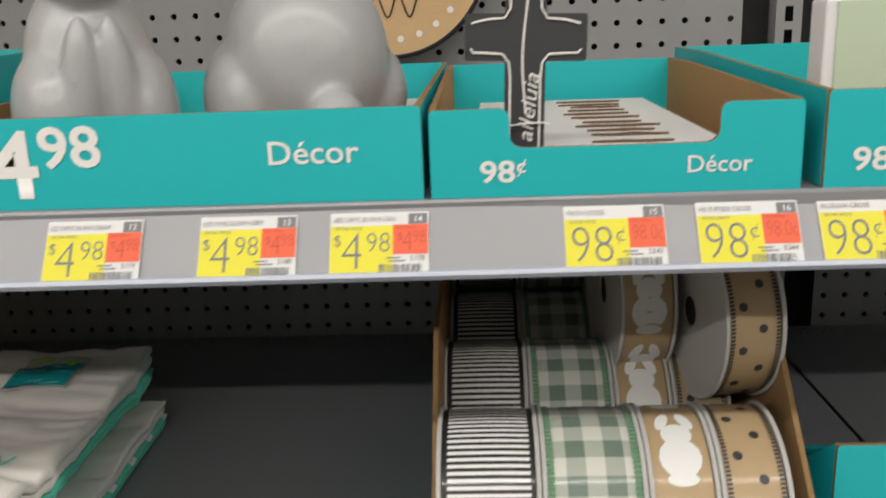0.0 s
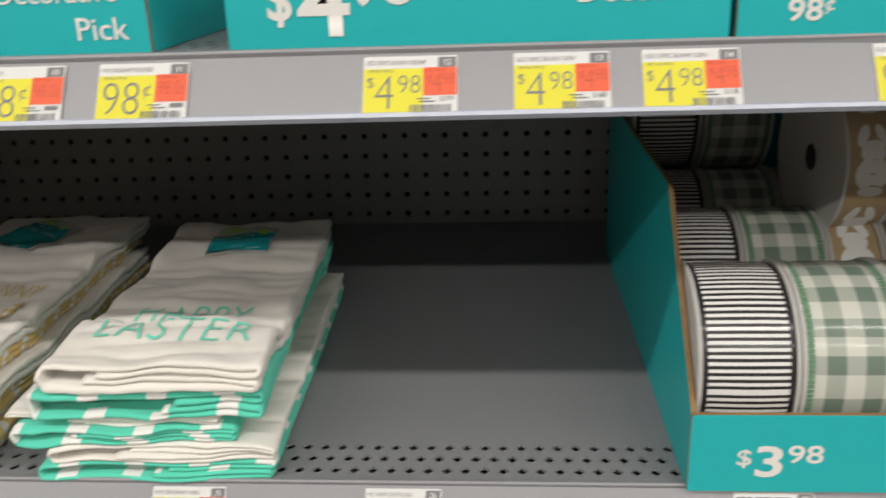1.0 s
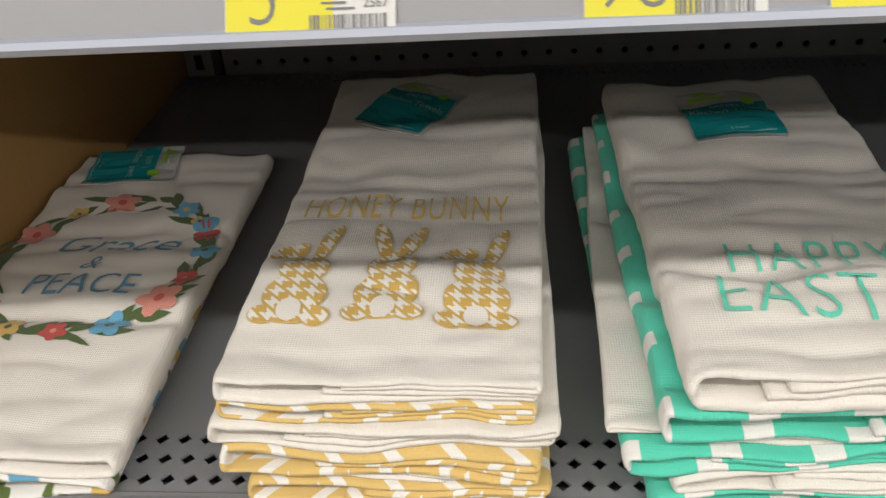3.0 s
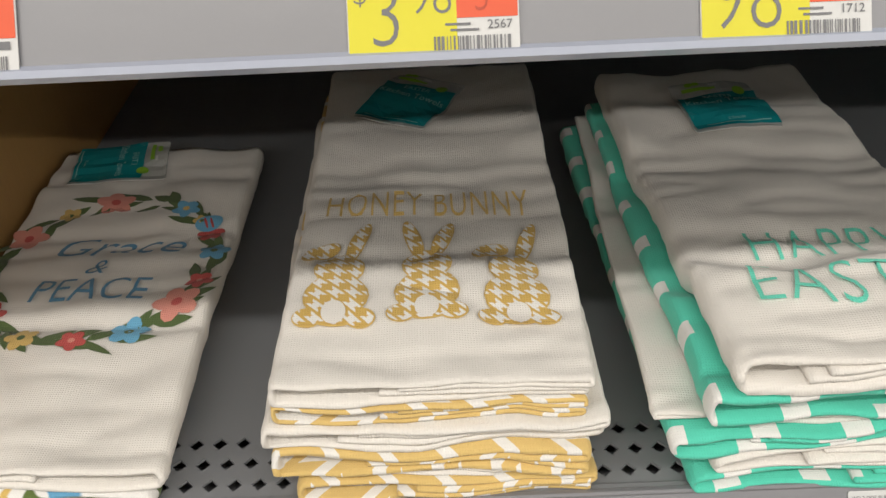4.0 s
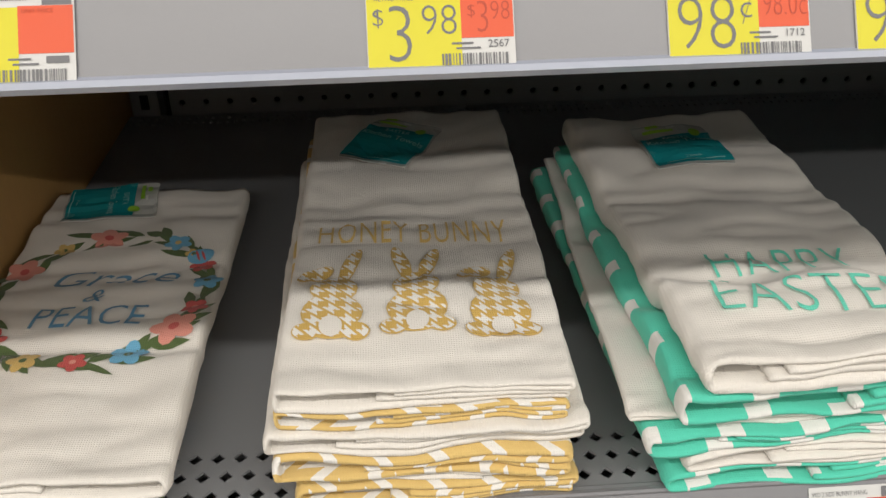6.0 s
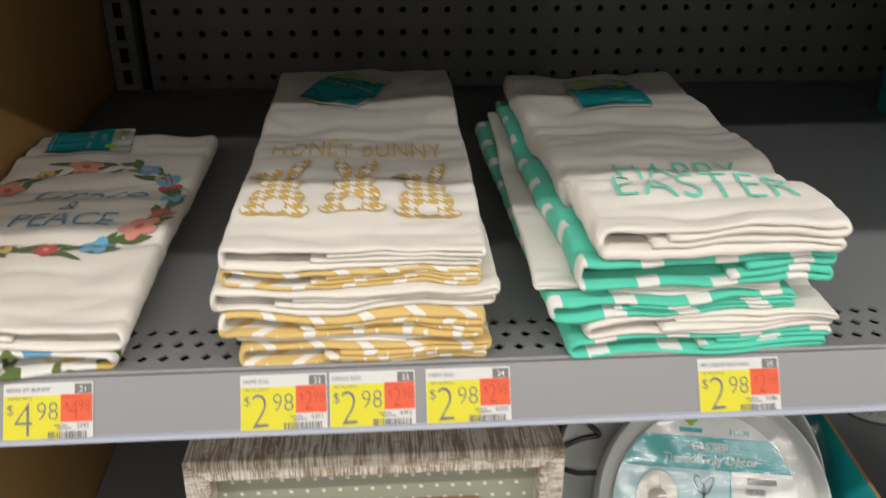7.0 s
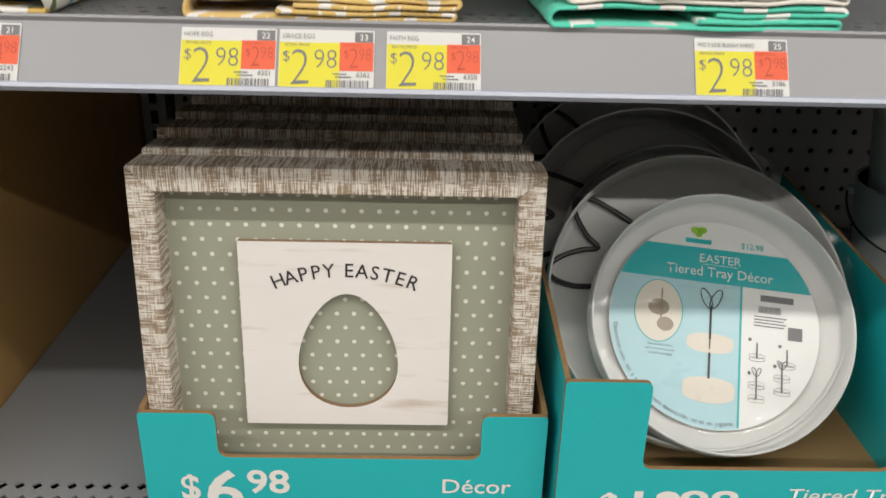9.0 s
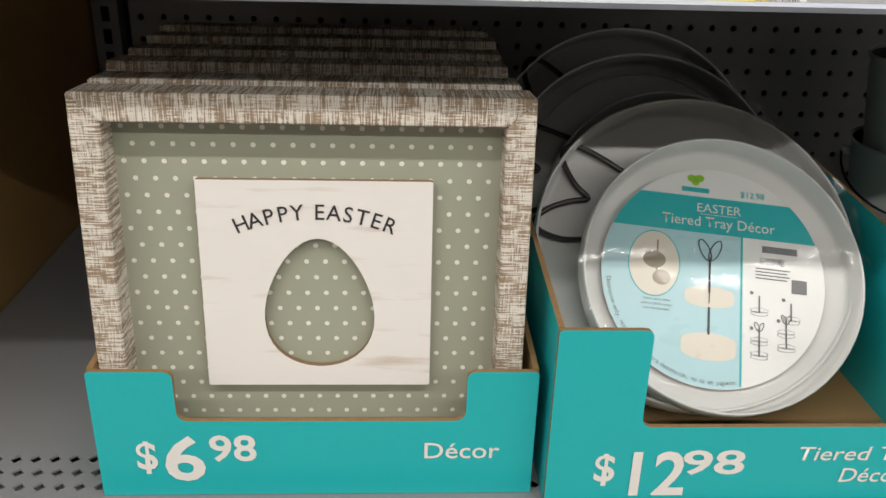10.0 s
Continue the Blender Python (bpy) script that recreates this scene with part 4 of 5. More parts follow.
def holed_slab(outer, inner, depth):
    """A board with a cut-out; both outlines run the same way and are bridged, so it keeps real thickness."""
    bm = bmesh.new()
    loops = []
    for z in (0.0, -depth):
        rings = []
        for pts in (outer, inner):
            vs = [bm.verts.new((x, y, z)) for x, y in pts]
            es = [bm.edges.new((vs[i], vs[(i + 1) % len(vs)])) for i in range(len(vs))]
            rings.append((vs, es))
        bmesh.ops.triangle_fill(bm, use_beauty=True, edges=rings[0][1] + rings[1][1])
        loops.append(rings)
    for which in (0, 1):
        a, b = loops[0][which][0], loops[1][which][0]
        for i in range(len(a)):
            j = (i + 1) % len(a)
            f = bm.faces.new((a[i], a[j], b[j], b[i]))
            f.material_index = 1
    bmesh.ops.recalc_face_normals(bm, faces=bm.faces)
    return bm


def arc_text(text, height, radius, sweep):
    """Capitals set on a circle's upper arc, middle letter upright."""
    widths = {"I": 0.45, " ": 0.55}
    ws = [widths.get(c, 1.0) for c in text]
    total, at, bits = sum(ws), 0.0, []
    for c, w in zip(text, ws):
        a = sweep * ((at + w / 2) / total - 0.5)
        at += w
        if c != " ":
            bits.append(moved(text_bm(c, height, "CENTER", 0.004, squeeze=0.92), Matrix.Translation((0, -radius, 0)) @ pose(0, 0, 0, 0, 0, -a) @ Matrix.Translation((0, radius, 0))))
    return joined(bits)


def framed_sign(m, label):
    S, RW, D = 0.2550, 0.0165, 0.031
    ob = thing("framed_sign", label, "framed sign", m, "framed signs in the tray")
    inner = S - 2 * RW

    def rail(length, where, mitre=True):
        bm = bmesh.new()
        h = length / 2
        pts = [(-h, RW / 2), (h, RW / 2), (h - RW, -RW / 2), (-h + RW, -RW / 2)]
        vs = []
        for z in (0.0, -D):
            vs.append([bm.verts.new((x, y, z)) for x, y in pts])
        bm.faces.new(vs[0])
        bm.faces.new(vs[1][::-1])
        for i in range(4):
            bm.faces.new((vs[0][i], vs[1][i], vs[1][(i + 1) % 4], vs[0][(i + 1) % 4]))
        bmesh.ops.recalc_face_normals(bm, faces=bm.faces)
        bmesh.ops.bevel(bm, geom=bm.edges, offset=0.0008, segments=2, affect="EDGES")
        return part("rail", bm, WASH, ob, "", where)

    c = S / 2 - RW / 2
    for ang, pos in ((0, (0, c)), (180, (0, -c)), (90, (-c, 0)), (-90, (c, 0))):
        rail(S, Matrix.Translation((0, 0, S / 2)) @ STAND @ Matrix.Translation((pos[0], pos[1], 0)) @ pose(0, 0, 0, 0, 0, ang))
    board = part("board", slab([(-inner / 2, -inner / 2), (inner / 2, -inner / 2), (inner / 2, inner / 2), (-inner / 2, inner / 2)], 0.004), SAGE, ob, "sage green painted board", Matrix.Translation((0, 0.020, S / 2)) @ STAND)
    bits, r = [], 0
    px, py = 0.01135, 0.0105
    y = -inner / 2 + 0.006
    while y < inner / 2 - 0.002:
        x = -inner / 2 + 0.005 + (px / 2 if r % 2 else 0)
        while x < inner / 2 - 0.003:
            bits.append((x, y))
            x += px
        y += py
        r += 1
    bm = bmesh.new()
    for x, y in bits:
        bm.faces.new([bm.verts.new((a, b, 0.0003)) for a, b in ring(0.00155, 10, x, y)])
    tagged(part("polka_dots", bm, DOTS, board), "small cream polka dots", kind="stuff")
    W, H = 0.1370, 0.1365
    cut = egg(0.001, -0.0115, 0.0655, 0.0865)
    pl = part("plaque", holed_slab(rounded([(-W / 2, -H / 2), (W / 2, -H / 2), (W / 2, H / 2), (-W / 2, H / 2)], [0.001] * 4, 2), cut, 0.0045), [PLANK, MDF], ob, "white wood-look plaque with an egg cut out", Matrix.Translation((0.0028, 0.0135, S / 2 + 0.0065)) @ STAND)
    part("lettering", moved(arc_text("HAPPY EASTER", 0.0098, 0.115, 46.5), Matrix.Translation((0, 0.0440, 0.0004))), INK, pl)
    # no cut here: a near-black block draws the slot's shade
    part("hanger_slot", block(-0.013, 0.013, D - 0.002, D + 0.0005, S - 0.012, S - 0.006), GAP_SHADE, ob)
    return ob


first = framed_sign(pose(0.2490, -0.0140, LOW + CARD + 0.0005, -4.5, 0, 0) @ Matrix.Diagonal((1.014, 1, 0.982, 1)), "whitewashed wood frame with HAPPY EASTER plaque and egg")
for k, (dx, dz) in enumerate(((-0.0045, 0.0), (-0.0075, 0.001), (-0.0070, 0.0), (-0.0060, 0.0005), (-0.0085, 0.0))):
    copy_thing(first, pose(0.2500 + dx, -0.0140 + 0.0455 * (k + 1), LOW + CARD + 0.0005 + dz, -4.5, 0, 0.3 * ((k % 2) - 0.5)) @ Matrix.Diagonal((1, 1, 0.987, 1)))


# ---- tiered trays in plastic film ----
TRAYM = mat("white_enamel_tray", (0.66, 0.66, 0.645), rough=0.3, vary=0.03, scale=12, bump=0.05, grain=600)
WIRE = mat("black_wire", (0.018, 0.017, 0.018), rough=0.4, vary=0.2, bump=0.0)
CARD_W = mat("glossy_white_label", (0.78, 0.78, 0.77), rough=0.3, vary=0.02, bump=0.0)
CARD_B = mat("pale_blue_label", (0.42, 0.64, 0.70), rough=0.3, vary=0.06, scale=40, bump=0.0, stretch=(0.3, 1, 1))
CREAM = mat("cream_photo", (0.72, 0.66, 0.57), rough=0.3, vary=0.05, bump=0.0)
BROWNISH = mat("brown_photo", (0.30, 0.24, 0.17), rough=0.3, vary=0.3, scale=120, bump=0.0)


def film_material():
    m = bpy.data.materials.new("clear_film")
    m.use_nodes = True
    nt = m.node_tree
    nt.nodes.remove(nt.nodes["Principled BSDF"])
    tr, gl, mx = nt.nodes.new("ShaderNodeBsdfTransparent"), nt.nodes.new("ShaderNodeBsdfGlossy"), nt.nodes.new("ShaderNodeMixShader")
    tr.inputs[0].default_value = (0.93, 0.93, 0.93, 1)
    gl.inputs["Roughness"].default_value = 0.10
    fr = nt.nodes.new("ShaderNodeFresnel")
    fr.inputs[0].default_value = 1.5
    tc, ns, bp = nt.nodes.new("ShaderNodeTexCoord"), nt.nodes.new("ShaderNodeTexNoise"), nt.nodes.new("ShaderNodeBump")
    ns.inputs["Scale"].default_value, ns.inputs["Detail"].default_value = 45, 3
    bp.inputs["Strength"].default_value, bp.inputs["Distance"].default_value = 0.22, 0.004
    nt.links.new(tc.outputs["Object"], ns.inputs["Vector"])
    nt.links.new(ns.outputs[0], bp.inputs["Height"])
    nt.links.new(bp.outputs[0], gl.inputs["Normal"])
    nt.links.new(fr.outputs[0], mx.inputs[0])
    nt.links.new(tr.outputs[0], mx.inputs[1])
    nt.links.new(gl.outputs[0], mx.inputs[2])
    nt.links.new(mx.outputs[0], nt.nodes["Material Output"].inputs[0])
    return m


FILM = film_material()


def lathe(profile, n=64, capped=False):
    """Turned shape about z from (radius, height) pairs."""
    bm = bmesh.new()
    cols = []
    for k in range(n):
        a = 2 * math.pi * k / n
        cols.append([bm.verts.new((r * math.cos(a), r * math.sin(a), z)) for r, z in profile])
    for k in range(n):
        a, b = cols[k], cols[(k + 1) % n]
        for i in range(len(profile) - 1):
            bm.faces.new((a[i], b[i], b[i + 1], a[i + 1]))
    for idx in (0, len(profile) - 1):
        if capped and profile[idx][0] > 1e-6:
            bm.faces.new([c[idx] for c in cols])
    bmesh.ops.remove_doubles(bm, verts=bm.verts, dist=1e-6)
    bmesh.ops.recalc_face_normals(bm, faces=bm.faces)
    return bm


def dish(radius, height):
    t = 0.0022
    return lathe([(0.0, 0.0), (radius - 0.004, 0.0), (radius - 0.001, 0.002), (radius, 0.006), (radius, height - 0.001), (radius - t / 2, height), (radius - t, height - 0.001), (radius - t, 0.007), (radius - t - 0.004, 0.003), (0.0, 0.003)])


def tube(points, r, n=8, closed=False):
    """A round wire along a line of points."""
    bm = bmesh.new()
    pts = [Vector(p) for p in points]
    rings = []
    for i, p in enumerate(pts):
        a, b = pts[i - 1] if i or closed else p, pts[(i + 1) % len(pts)] if i < len(pts) - 1 or closed else p
        d = (b - a).normalized()
        u = d.orthogonal().normalized() if not rings else (last - d * last.dot(d)).normalized()
        last = u
        w = d.cross(u)
        rings.append([bm.verts.new(p + u * r * math.cos(2 * math.pi * k / n) + w * r * math.sin(2 * math.pi * k / n)) for k in range(n)])
    for i in range(len(rings) - (0 if closed else 1)):
        a, b = rings[i], rings[(i + 1) % len(rings)]
        for k in range(n):
            bm.faces.new((a[k], a[(k + 1) % n], b[(k + 1) % n], b[k]))
    if not closed:
        bm.faces.new(rings[0][::-1])
        bm.faces.new(rings[-1])
    bmesh.ops.recalc_face_normals(bm, faces=bm.faces)
    return bm


def ears(r=0.0032, k=1.0):
    """Two wire loops like a rabbit's ears on a stem, in the xy plane."""
    bits = []
    for s in (-1, 1):
        pts = []
        for i in range(17):
            a = math.pi * (i / 16)
            d = math.sin(a) * 0.011
            along = 0.055 * (1 - math.cos(a)) / 2
            pts.append(((s * (along * 0.42 + d * 0.9)) * k, (along * 0.9 - s * 0 - d * 0.35) * k, 0))
            if i == 16:
                for j in range(15, 0, -1):
                    a2 = math.pi * j / 16
                    d2, al = -math.sin(a2) * 0.011, 0.055 * (1 - math.cos(a2)) / 2
                    pts.append(((s * (al * 0.42 + d2 * 0.9)) * k, (al * 0.9 - d2 * 0.35) * k, 0))
        bits.append(tube(pts, r, 6, True))
    bits.append(tube([(0, -0.10 * k, 0), (0, -0.04 * k, 0), (0, 0.003, 0)], r, 6))
    return joined(bits)


def wire_ears():
    """The bent wire topper lying on its side: two rabbit ears drawn with one line."""
    line = [(0.050, 0.016), (0.018, 0.032), (-0.006, 0.0420), (-0.0205, 0.0428), (-0.0255, 0.035), (-0.022, 0.024), (-0.011, 0.009), (0.0, 0.0), (-0.013, -0.0045), (-0.028, -0.012), (-0.039, -0.022), (-0.0405, -0.029), (-0.034, -0.035), (-0.021, -0.0378), (-0.008, -0.037), (0.040, -0.028)]
    pts = []
    for i in range(len(line) - 1):
        p0, p1, p2, p3 = (Vector((*line[max(0, min(len(line) - 1, j))], 0)) for j in (i - 1, i, i + 1, i + 2))
        for k in range(4):
            t = k / 4
            pts.append(0.5 * (2 * p1 + (p2 - p0) * t + (2 * p0 - 5 * p1 + 4 * p2 - p3) * t * t + (3 * p1 - p0 - 3 * p2 + p3) * t ** 3))
    return tube(pts, 0.0024, 8)


def clip_to_disc(x0, y0, x1, y1, r, n=48, cx=0.0, cy=0.0, cond=None):
    """Outline of the part of a disc that lies in a band: points of a fine polygon, clamped to the rectangle."""
    pts = []
    for k in range(n * 4):
        a = 2 * math.pi * k / (n * 4)
        pts.append((r * math.cos(a), r * math.sin(a)))
    for axis, lim, keep in ((0, x0, 1), (0, x1, -1), (1, y0, 1), (1, y1, -1)):
        out = []
        for i, p in enumerate(pts):
            q = pts[i - 1]
            ip, iq = (p[axis] - lim) * keep >= 0, (q[axis] - lim) * keep >= 0
            if ip != iq:
                t = (lim - q[axis]) / (p[axis] - q[axis])
                out.append((q[0] + t * (p[0] - q[0]), q[1] + t * (p[1] - q[1])))
            if ip:
                out.append(p)
        pts = out
    return pts


def label_disc(parent, z):
    """The round card insert: pale blue and white halves, teal band, picture of the tray, lettering in rows."""
    R = 0.0880
    T = Matrix.Translation
    card = part("label_card", slab(ring(R, 72), 0.0006, T((0, 0, z))), CARD_W, parent, "round printed card insert")
    part("blue_half", flat(clip_to_disc(-1, -1, 0.022, 0.034, R - 0.0004), z + 0.0002), CARD_B, card)
    part("teal_band", flat(clip_to_disc(-1, 0.034, 1, 0.064, R - 0.0004), z + 0.0003), TEAL, card)
    part("teal_rule", rect(0.021, -0.084, 0.0228, 0.034, z + 0.0003), TEAL, card)
    part("lettering", joined([moved(text_bm("EASTER", 0.0072, thin=0.0, squeeze=1.05), T((0.003, 0.0515, z + 0.0005))), moved(text_bm("Tiered Tray Décor", 0.0082, thin=0.004, squeeze=1.0), T((0.003, 0.0395, z + 0.0005))), rect(-0.012, 0.0495, 0.018, 0.0499, z + 0.0005)]), WHITE_INK, card)
    part("price", moved(text_bm("$12.98", 0.0050, thin=0.008), T((0.030, 0.0675, z + 0.0004))), TEAL, card)
    part("emblem", joined([flat(blob(-0.019, 0.079, 0.0038, 0.003), z + 0.0004), flat(blob(-0.013, 0.0795, 0.0038, 0.003), z + 0.0004), flat(blob(-0.016, 0.0755, 0.003, 0.0025), z + 0.0004)]), TAGGREEN, card)
    part("brand_bar", rect(-0.027, 0.0675, -0.005, 0.0715, z + 0.0004), TEAL, card)
    part("photo_rim", flat(blob(-0.047, 0.005, 0.0205, 0.0268, 0, 32), z + 0.0004), TEAL, card)
    part("photo", flat(blob(-0.047, 0.005, 0.0197, 0.0260, 0, 32), z + 0.0005), CREAM, card)
    part("photo_detail", joined([flat(blob(-0.047, 0.008, 0.009, 0.007), z + 0.0006), rect(-0.0455, -0.010, -0.0440, 0.024, z + 0.0006), flat(blob(-0.041, -0.006, 0.007, 0.006), z + 0.0007)]), BROWNISH, card)
    part("tray_picture", joined([flat(blob(-0.003, -0.020, 0.0195, 0.006), z + 0.0004), rect(-0.0225, -0.020, 0.0165, -0.0145, z + 0.0005), flat(blob(-0.003, -0.0145, 0.0195, 0.0055), z + 0.0006), flat(blob(-0.003, -0.060, 0.0215, 0.007), z + 0.0004), rect(-0.0245, -0.060, 0.0185, -0.052, z + 0.0005), flat(blob(-0.003, -0.052, 0.0215, 0.0065), z + 0.0006)]), CREAM, card)
    part("stand_picture", joined([rect(-0.0042, -0.047, -0.0024, -0.0255, z + 0.0008), rect(-0.0042, -0.014, -0.0024, 0.0115, z + 0.0008), moved(ears(0.0004, 0.34), T((-0.0033, 0.0115, z + 0.0010)))]), WIRE, card)
    lines = []
    for i, w in enumerate((0.020, 0.017, 0.016)):
        lines.append(moved(text_bm(("Decorative items", "used as photo props", "are not included")[i], 0.0021, thin=-0.004), T((-0.044, -0.0245 - 0.0037 * i, z + 0.0005))))
    n = "Decoration only, not a toy./Sólo para decoración, no es un juguete."
    a0, a1 = math.radians(188), math.radians(283)
    for i, c in enumerate(n):
        if c != " ":
            a = a0 + (a1 - a0) * i / (len(n) - 1)
            lines.append(moved(text_bm(c, 0.0037, thin=-0.002), T((0, 0, z + 0.0005)) @ pose(0, 0, 0, 0, 0, math.degrees(a) + 90) @ T((0, -(R - 0.0035), 0))))
    part("small_print", joined(lines), INK_GREY, card)
    bits = [rect(0.038, 0.0235, 0.066, 0.029, z + 0.0004)]
    u, g = 0.0365, random.Random(4)
    while u < 0.056:
        w = g.choice((0.0003, 0.0005, 0.0008))
        bits.append(rect(u, 0.0135, u + w, 0.0195, z + 0.0004))
        u += w + g.choice((0.0003, 0.0005))
    for i in range(4):
        bits.append(rect(0.033, 0.0098 - 0.0026 * i, 0.060 - 0.002 * (i % 2), 0.0108 - 0.0026 * i, z + 0.0004))
    part("barcode", joined(bits), INK_GREY, card)
    part("care_box", rect(0.0615, -0.007, 0.0735, 0.004, z + 0.0004), INK_GREY, card)
    dia = []
    for (cx, cy, tall, two) in ((0.036, -0.026, 0.010, False), (0.061, -0.030, 0.011, False), (0.036, -0.060, 0.016, True), (0.057, -0.052, 0.016, True)):
        for oy in ((0, 0.011) if two else (0,)):
            for dy in (0.0, 0.0026):
                pts = [(cx + 0.0068 * math.cos(2 * math.pi * k / 20), cy + oy + dy + 0.0018 * math.sin(2 * math.pi * k / 20), z + 0.0006) for k in range(20)]
                dia.append(tube(pts, 0.00016, 4, True))
        dia.append(rect(cx - 0.0006, cy + 0.001, cx + 0.0006, cy + 0.004 + tall, z + 0.0006))
        if two:
            dia.append(moved(ears(0.0003, 0.14), T((cx, cy + 0.004 + tall, z + 0.0006))))
        dia.append(flat(blob(cx - 0.006, cy + tall + 0.006, 0.0015, 0.0015, 0, 10), z + 0.0005))
    part("assembly_diagrams", joined(dia), INK_GREY, card)


def faced_up(bm):
    bm.normal_update()
    for f in bm.faces:
        if f.normal.z < 0:
            f.normal_flip()


def tray_set(m, label, with_label, wire):
    ob = thing("tiered_tray_set", label, "tiered tray", m, "film-wrapped tiered trays")
    part("large_tray", dish(0.1275, 0.030), TRAYM, ob, "large round white tray", pose(-0.0135, 0.0215, -0.041), True)
    part("small_tray", dish(0.1085, 0.026), TRAYM, ob, "small round white tray", pose(0.0025, 0.0, -0.020), True)
    if with_label:
        label_disc(ob, -0.0120)
    part("wire_topper", moved(wire_ears(), pose(0, 0, 0, 0, 0, -3) @ pose(-0.1006, 0.0538, -0.0320)), WIRE, ob, "black wire rabbit ears")
    bm = bmesh.new()
    n, rings = 56, 10
    grid = []
    for i in range(rings + 1):
        r = 0.128 * i / rings
        row = []
        for k in range(n):
            a = 2 * math.pi * k / n
            x, y = r * math.cos(a), r * math.sin(a)
            dx, dy = x - 0.0, y
            inside = math.hypot(x - 0.0085, y + 0.012) < 0.111
            h = 0.0075 if inside else 0.0005
            z = h + 0.0012 * noise.noise((x * 45, y * 45, 3)) + (0.0018 * noise.noise((x * 120, y * 120, 1)) if i > 7 else 0) - 0.007 * smooth01((r - 0.115) / 0.013) + 0.035 * y
            row.append(bm.verts.new((x - 0.0085, y + 0.012, z)))
        grid.append(row)
    for i in range(rings):
        for k in range(n):
            j = (k + 1) % n
            if i == 0:
                continue
            bm.faces.new((grid[i][k], grid[i][j], grid[i + 1][j], grid[i + 1][k]))
    for v in grid[0][1:]:
        bm.verts.remove(v)
    for k in range(n):
        bm.faces.new((grid[0][0], grid[1][k], grid[1][(k + 1) % n]))
    faced_up(bm)
    wrap = part("film", bm, FILM, ob, "clear crinkled plastic film", None, True)
    wrap.visible_shadow = False
    seam = bmesh.new()
    g = random.Random(9)
    prev = None
    for i in range(14):
        a = math.radians(5 + 5.5 * i)
        p = [seam.verts.new(((0.119 + w) * math.cos(a) - 0.0085, (0.119 + w) * math.sin(a) + 0.012, -0.014 + g.uniform(-0.005, 0.005))) for w in (0.0, 0.008, 0.018 + g.uniform(-0.004, 0.004))]
        if prev:
            for j in range(2):
                seam.faces.new((prev[j], p[j], p[j + 1], prev[j + 1]))
        prev = p
    faced_up(seam)
    sf = part("film_seam", seam, FILM, ob, "crumpled seam of the film")
    sf.visible_shadow = False
    return ob


TRAY_LEAN = 50.0  # degrees from lying flat
tray_set(pose(0.5310, 0.0855, 0.7530, TRAY_LEAN, 0, 0) @ pose(0, 0, 0, 0, 0, -6.5) @ Matrix.Scale(0.940, 4), "two round white trays in clear film with a printed card", True, True)
tray_set(pose(0.5180, 0.182, 0.7570, 63, 0, 0) @ pose(0, 0, 0, 0, 0, 8) @ Matrix.Scale(0.940, 4), "two round white trays in clear film leaning behind another set", False, True)
tray_set(pose(0.5050, 0.232, 0.7610, 68, 0, 0) @ pose(0, 0, 0, 0, 0, -12) @ Matrix.Scale(0.940, 4), "two round white trays in clear film leaning at the tray's back", False, True)

# ---- pails ----
PAILM = mat("white_painted_pail", (0.60, 0.60, 0.585), rough=0.35, vary=0.04, scale=10, bump=0.05)
PAIL_IN = mat("black_pail_inside", (0.02, 0.02, 0.021), rough=0.5, vary=0.2, bump=0.05)


